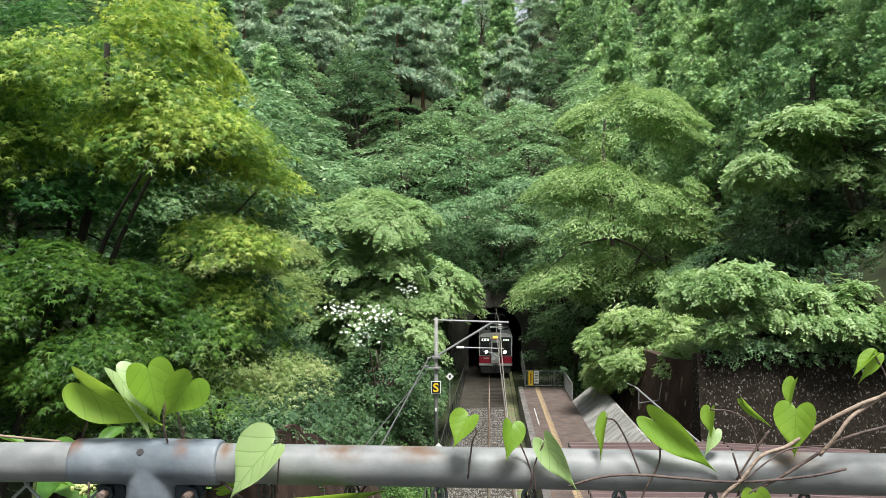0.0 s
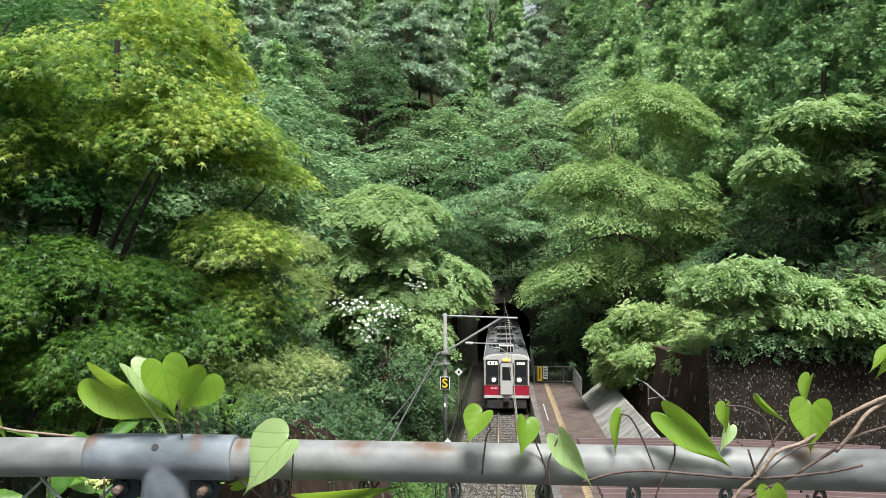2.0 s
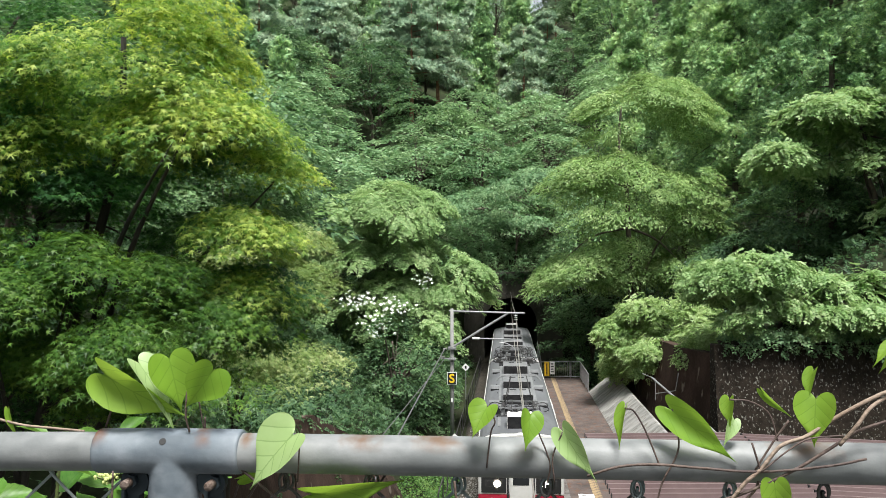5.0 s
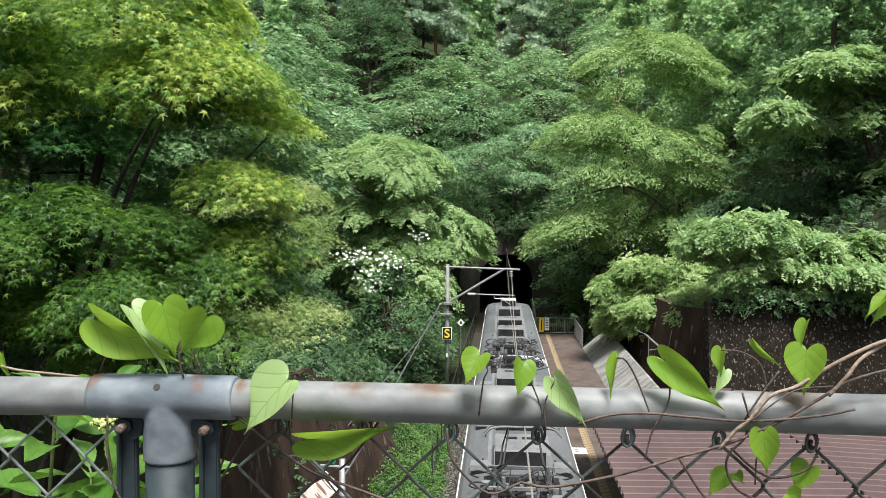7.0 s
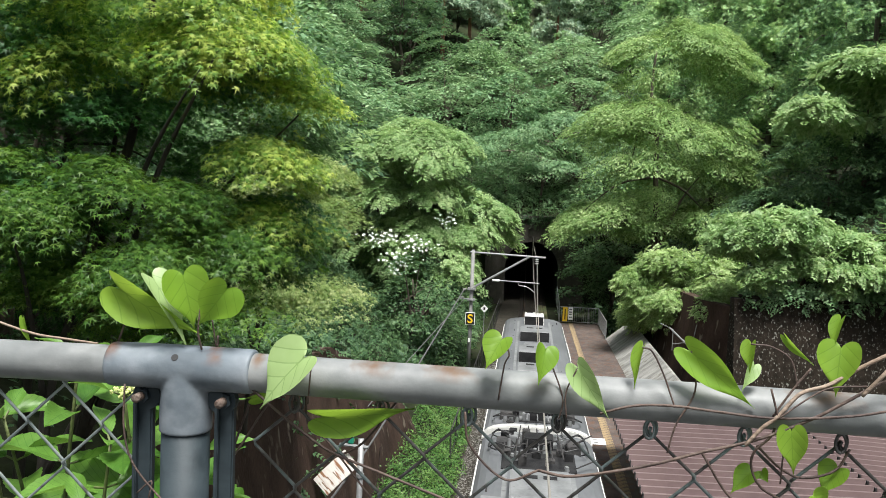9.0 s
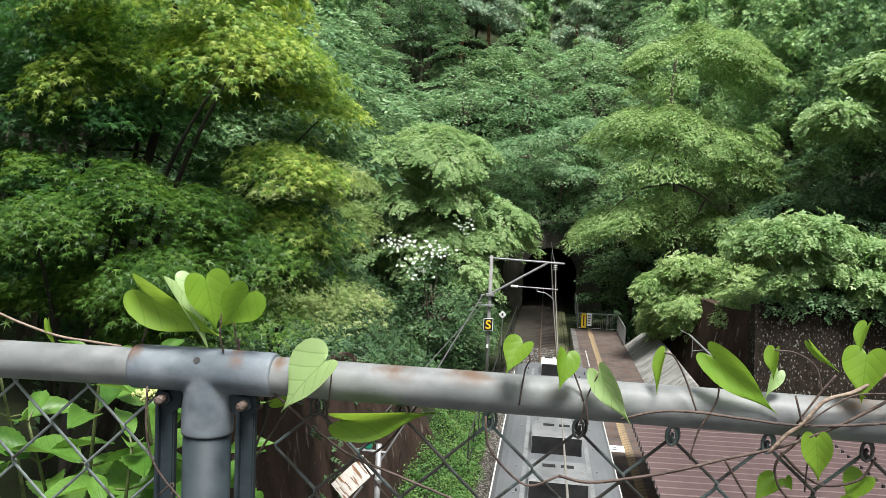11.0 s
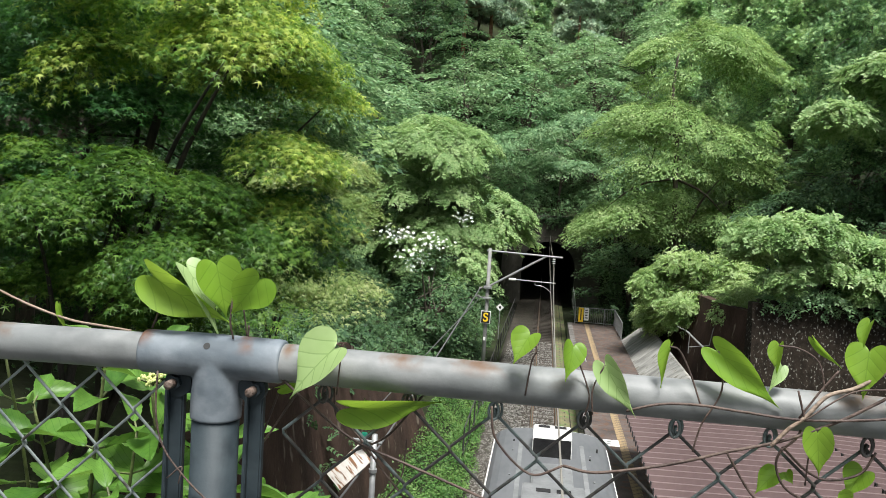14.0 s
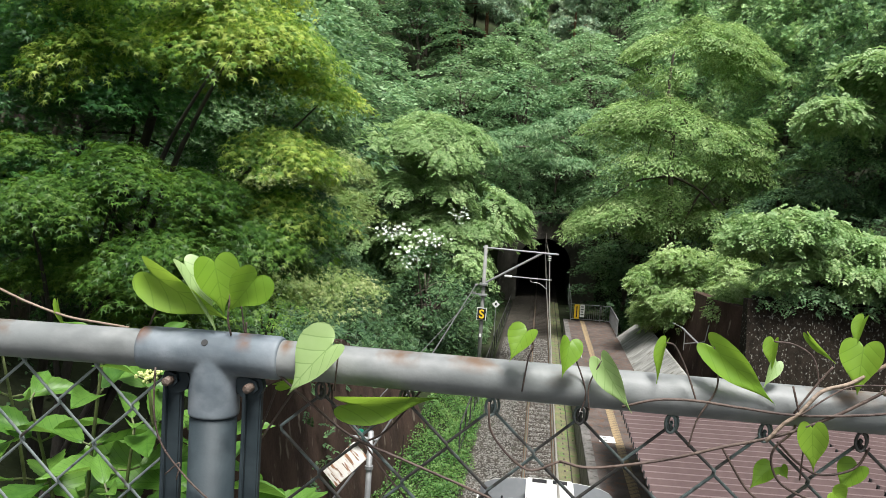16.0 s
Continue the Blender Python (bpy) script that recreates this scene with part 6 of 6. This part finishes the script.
def build_vine():
    v = empty("climbing_vine", "climbing vine with heart-shaped leaves wound on the fence", "vine")
    eye = Vector((0, 0, 9.8))

    def vine_leaf(base, tip, width, tilt, mat=None):
        d = (Vector(tip) - Vector(base)).normalized()
        f = (eye - Vector(base)).normalized() + Vector((0, 0, 0.35))
        f = Matrix.Rotation(radians(tilt), 3, d) @ f
        blade("leaf", base, tip, width * 0.8, f, v, mat or M_VINE, fold=0.45 if mat is None else 0.32)

    def vine_stem(pts, r):
        r = r * 0.5
        part("stem", tubem(smooth_path(pts, 6), r, 7), M_TWIG if r > 0.0021 or pts[0][0] < -0.7 else M_STEM, v, smooth=True)

    vine_leaf((-0.505, 0.985, 9.650), (-0.403, 0.975, 9.592), 0.07, 52)
    vine_leaf((-0.461, 0.990, 9.662), (-0.407, 0.985, 9.591), 0.056, -35, M_VINESHEEN)
    vine_leaf((-0.421, 0.985, 9.670), (-0.402, 0.980, 9.604), 0.066, 0)
    vine_leaf((-0.363, 0.980, 9.657), (-0.397, 0.975, 9.607), 0.064, -22)
    vine_leaf((-0.258, 0.962, 9.583), (-0.316, 0.950, 9.524), 0.09, 30, M_VINESHEEN)
    vine_stem([(-0.398, 0.985, 9.631), (-0.400, 0.985, 9.600), (-0.397, 0.990, 9.578)], 0.0026)
    vine_stem([(-0.488, 0.988, 9.634), (-0.497, 0.990, 9.608), (-0.508, 0.995, 9.582)], 0.0026)
    vine_leaf((-0.237, 0.968, 9.510), (-0.126, 0.987, 9.511), 0.054, 58)
    vine_leaf((-0.025, 0.966, 9.618), (-0.044, 0.947, 9.587), 0.042, 15)
    vine_leaf((0.026, 0.966, 9.609), (0.022, 0.946, 9.572), 0.035, -25)
    vine_leaf((0.064, 0.966, 9.590), (0.098, 0.946, 9.535), 0.037, 28, M_VINESHEEN)
    vine_leaf((0.137, 0.974, 9.617), (0.123, 0.965, 9.571), 0.022, 45)
    vine_leaf((0.190, 0.974, 9.616), (0.262, 0.954, 9.556), 0.044, 20)
    vine_leaf((0.260, 0.982, 9.627), (0.255, 0.973, 9.594), 0.024, 35)
    vine_leaf((0.265, 0.982, 9.602), (0.251, 0.964, 9.576), 0.020, -30, M_VINESHEEN)
    vine_leaf((0.355, 0.972, 9.630), (0.345, 0.953, 9.579), 0.054, 5)
    vine_leaf((0.298, 0.982, 9.636), (0.329, 0.982, 9.602), 0.012, 50)
    vine_leaf((0.356, 0.981, 9.661), (0.342, 0.973, 9.627), 0.023, 40)
    vine_leaf((0.305, 0.963, 9.534), (0.308, 0.953, 9.485), 0.039, 0)
    vine_leaf((0.275, 1.001, 9.471), (0.249, 0.992, 9.448), 0.032, 10)
    vine_leaf((0.287, 1.001, 9.473), (0.292, 0.991, 9.463), 0.018, 20)
    vine_leaf((0.372, 1.000, 9.483), (0.350, 0.991, 9.454), 0.041, 10)
    vine_leaf((0.337, 0.972, 9.459), (0.356, 0.971, 9.446), 0.034, 10)
    vine_leaf((-0.345, 1.029, 9.510), (-0.303, 1.028, 9.527), 0.020, 60)
    vine_leaf((0.442, 0.967, 9.695), (0.413, 0.965, 9.672), 0.022, 35)
    vine_leaf((0.445, 0.968, 9.693), (0.425, 0.965, 9.660), 0.018, -30)
    vine_leaf((0.469, 0.966, 9.689), (0.461, 0.962, 9.650), 0.026, 30)
    vine_leaf((-0.651, 1.017, 9.597), (-0.642, 1.017, 9.556), 0.011, 40)
    vine_stem([(0.092, 0.966, 9.538), (0.130, 0.965, 9.550), (0.173, 0.965, 9.553), (0.222, 0.964, 9.550), (0.290, 0.963, 9.547), (0.365, 0.962, 9.555), (0.407, 0.962, 9.564)], 0.0032)
    vine_stem([(0.024, 0.968, 9.465), (0.065, 0.968, 9.461), (0.147, 0.967, 9.480), (0.208, 0.966, 9.501), (0.268, 0.966, 9.520), (0.327, 0.964, 9.549), (0.365, 0.964, 9.573), (0.405, 0.964, 9.598), (0.469, 0.959, 9.618), (0.523, 0.956, 9.632)], 0.0038)
    vine_stem([(0.256, 0.964, 9.513), (0.273, 0.963, 9.535), (0.290, 0.963, 9.550), (0.312, 0.963, 9.577), (0.341, 0.962, 9.589), (0.379, 0.962, 9.614), (0.423, 0.961, 9.638), (0.469, 0.959, 9.656), (0.523, 0.956, 9.679)], 0.0046)
    vine_stem([(0.377, 0.961, 9.579), (0.394, 0.954, 9.604), (0.410, 0.958, 9.623), (0.434, 0.964, 9.637), (0.459, 0.955, 9.657), (0.523, 0.952, 9.684)], 0.0044)
    vine_stem([(0.441, 0.967, 9.695), (0.450, 0.963, 9.676), (0.456, 0.960, 9.655)], 0.002)
    vine_stem([(0.289, 0.959, 9.548), (0.322, 0.959, 9.575), (0.345, 0.959, 9.587), (0.380, 0.958, 9.591)], 0.002)
    vine_stem([(0.296, 0.983, 9.543), (0.289, 0.982, 9.521), (0.272, 0.982, 9.502), (0.270, 0.983, 9.482), (0.284, 0.982, 9.458), (0.323, 0.982, 9.441)], 0.003)
    vine_stem([(0.277, 0.992, 9.506), (0.304, 0.991, 9.482), (0.330, 0.991, 9.472), (0.365, 0.991, 9.483), (0.380, 0.990, 9.510)], 0.003)
    vine_stem([(0.303, 0.982, 9.466), (0.305, 0.982, 9.506), (0.316, 0.982, 9.527), (0.311, 0.981, 9.530)], 0.002)
    vine_stem([(0.172, 0.974, 9.495), (0.180, 0.974, 9.529), (0.199, 0.973, 9.571), (0.192, 0.974, 9.616)], 0.0022)
    vine_stem([(0.176, 0.966, 9.551), (0.161, 0.967, 9.589), (0.147, 0.967, 9.614), (0.136, 0.966, 9.618)], 0.0022)
    vine_stem([(0.290, 0.963, 9.547), (0.280, 0.963, 9.580)], 0.0025)
    vine_stem([(0.284, 0.965, 9.548), (0.305, 0.965, 9.582), (0.322, 0.965, 9.606)], 0.0025)
    vine_stem([(0.310, 0.967, 9.582), (0.301, 0.968, 9.613), (0.279, 0.968, 9.627), (0.256, 0.968, 9.629)], 0.002)
    vine_stem([(0.054, 0.966, 9.530), (0.052, 0.966, 9.560), (0.064, 0.966, 9.590)], 0.002)
    vine_stem([(-0.026, 0.976, 9.543), (-0.021, 0.976, 9.585), (-0.016, 0.976, 9.599), (-0.025, 0.976, 9.617)], 0.002)
    vine_stem([(0.046, 0.976, 9.526), (0.049, 0.976, 9.551), (0.034, 0.976, 9.590), (0.027, 0.975, 9.607)], 0.002)
    vine_stem([(-0.396, 1.030, 9.542), (-0.393, 1.030, 9.565), (-0.392, 1.030, 9.589)], 0.0028)
    vine_stem([(-0.390, 1.020, 9.575), (-0.397, 1.020, 9.615)], 0.002)
    vine_stem([(-0.248, 0.964, 9.589), (-0.253, 0.972, 9.563), (-0.256, 0.975, 9.523)], 0.002)
    vine_stem([(-0.333, 0.990, 9.534), (-0.279, 0.989, 9.493), (-0.231, 0.989, 9.462), (-0.173, 0.987, 9.443), (-0.073, 0.986, 9.410), (-0.010, 0.986, 9.386)], 0.0034)
    vine_stem([(-0.239, 1.028, 9.438), (-0.196, 1.027, 9.464), (-0.155, 1.026, 9.520), (-0.148, 1.027, 9.528)], 0.003)
    vine_stem([(-0.268, 1.009, 9.522), (-0.263, 1.009, 9.486), (-0.236, 1.008, 9.466), (-0.190, 1.007, 9.412), (-0.159, 1.007, 9.380)], 0.0026)
    vine_stem([(-0.345, 1.020, 9.505), (-0.366, 1.020, 9.435), (-0.330, 1.019, 9.491), (-0.301, 1.019, 9.538)], 0.003)
    vine_stem([(-0.485, 0.967, 9.534), (-0.485, 0.967, 9.477), (-0.472, 0.967, 9.434), (-0.438, 0.970, 9.393), (-0.403, 0.971, 9.364)], 0.0026)
    vine_stem([(-0.771, 1.010, 9.624), (-0.739, 1.011, 9.614), (-0.691, 1.014, 9.595), (-0.636, 1.018, 9.579), (-0.590, 1.020, 9.574), (-0.551, 1.023, 9.570)], 0.0034)
    vine_stem([(-0.457, 0.978, 9.388), (-0.454, 0.979, 9.410), (-0.472, 0.977, 9.394)], 0.002)
    vine_stem([(0.215, 0.992, 9.493), (0.244, 0.992, 9.449), (0.265, 0.992, 9.431)], 0.003)
    vine_stem([(-0.204, 1.017, 9.371), (-0.177, 1.017, 9.411), (-0.172, 1.017, 9.463)], 0.002)
    vine_stem([(-0.065, 0.977, 9.526), (-0.057, 0.976, 9.486), (-0.014, 0.976, 9.448), (0.026, 0.975, 9.463)], 0.003)


build_vine()


def build_hydrangea():
    """Shrubs with serrated leaf pairs just behind the fence."""
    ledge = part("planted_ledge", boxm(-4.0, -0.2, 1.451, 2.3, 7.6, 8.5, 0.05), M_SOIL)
    tagged(ledge, "strip of dark soil beyond the fence", "soil", kind="structure")
    rng = random.Random(21)
    for x, y, top in ((-0.95, 1.6, 9.3), (-0.78, 1.62, 9.42), (-0.66, 1.56, 9.36), (-1.1, 1.7, 9.38), (-0.86, 1.5, 9.12), (-0.62, 1.66, 9.1), (-0.46, 1.6, 9.12), (-1.25, 1.6, 9.2), (-0.72, 1.5, 9.22), (-1.0, 1.52, 9.05), (-0.56, 1.5, 8.95), (-0.7, 1.47, 9.02), (-0.82, 1.48, 9.3), (-1.15, 1.5, 9.28), (-0.5, 1.52, 9.2), (-0.92, 1.47, 8.98), (-0.34, 1.6, 9.06), (-0.6, 1.5, 9.28), (-0.75, 1.47, 9.15), (-0.9, 1.5, 9.44), (-0.48, 1.48, 9.0), (-0.66, 1.47, 8.9), (-1.02, 1.47, 9.2), (-0.72, 1.55, 9.38)):
        h = empty("hydrangea", "hydrangea shrub with broad serrated leaves", "shrub", "hydrangeas by the fence", (x, y, 8.5))
        lean = (rng.uniform(-0.1, 0.1), rng.uniform(-0.22, -0.02))
        hh = top - 8.5
        pts = [(lean[0] * t * t, lean[1] * t * t, hh * t) for t in (0, 0.25, 0.5, 0.75, 1)]
        part("stem", tubem(smooth_path(pts, 4), [0.007 - 0.0042 * i / 16 for i in range(17)], 7), M_GSTEM, h, smooth=True)
        a0 = rng.uniform(0, 3)
        for lev in range(6):
            t = 1 - 0.11 * lev
            p = Vector((lean[0] * t * t, lean[1] * t * t, hh * t))
            size = (0.08, 0.14, 0.17, 0.18, 0.17, 0.15)[lev] * rng.uniform(0.85, 1.15)
            for s in (0, math.pi):
                a = a0 + s + lev * 1.57 + rng.uniform(-0.3, 0.3)
                d = Vector((math.cos(a), math.sin(a), 0.55 - 0.2 * lev + rng.uniform(-0.2, 0.2))).normalized()
                b = p + d * 0.022
                part("petiole", tubem([p, b], 0.0022, 5), M_GSTEM, h)
                blade("leaf", b, b + d * size, size * 0.44, (rng.uniform(-0.5, 0.5), rng.uniform(-0.7, 0.3), 1), h, M_HYD, heart=0.0, fold=0.45, curl=0.22, serr=0.035, rows=26)
        if top > 9.34:
            bm = bmesh.new()
            for k in range(46):
                q = Vector((rng.gauss(0, 0.013), rng.gauss(0, 0.013), rng.gauss(0, 0.005))) + Vector((lean[0], lean[1], hh + 0.012))
                bmesh.ops.create_icosphere(bm, subdivisions=1, radius=0.0035, matrix=Matrix.Translation(q))
            part("flower_buds", bm, M_BUD, h, "pale green unopened flower buds")


M_BUD = plain("pale_bud", (0.5, 0.55, 0.2), 0.6)
build_hydrangea()


def build_station_sign():
    e = empty("old_sign", "rust-streaked white sign on a steel post by the wall", "sign", at=(-4.1, 18.7, 0.0))
    part("post", tubem([(0.42, 0, -0.5), (0.42, 0, 3.92)], 0.07, 12), M_STEEL, e, smooth=True)
    part("arm", tubem([(-0.1, 0, 3.75), (0.6, 0, 3.72)], 0.04, 8), M_STEEL, e)
    part("collar", tubem([(0.42, 0, 3.0), (0.42, 0, 3.08)], 0.1, 12), M_STEEL, e)
    bm = boxm(-0.5, 0.5, -0.015, 0.015, -0.26, 0.26, 0.008)
    b = part("board", bm, M_RUSTSIGN, e)
    b.matrix_basis = pose(-0.15, -0.05, 3.08, -25, 0, 0) @ pose(0, 0, 0, 0, -48, 0)
    for i in range(5):
        w = part("writing_bar", boxm(-0.4 + i * 0.17, -0.375 + i * 0.17, -0.02, -0.0155, -0.16, 0.06), M_RAIL, b)
    part("green_tag", boxm(0.1, 0.24, -0.03, 0.03, 3.78, 3.95, 0.02), M_GREENPL, e)


build_station_sign()
# ---- what moves ----
def motions():
    walk(train, [(t, pose(XC, y, 0)) for t, y in TRAIN])


motions()
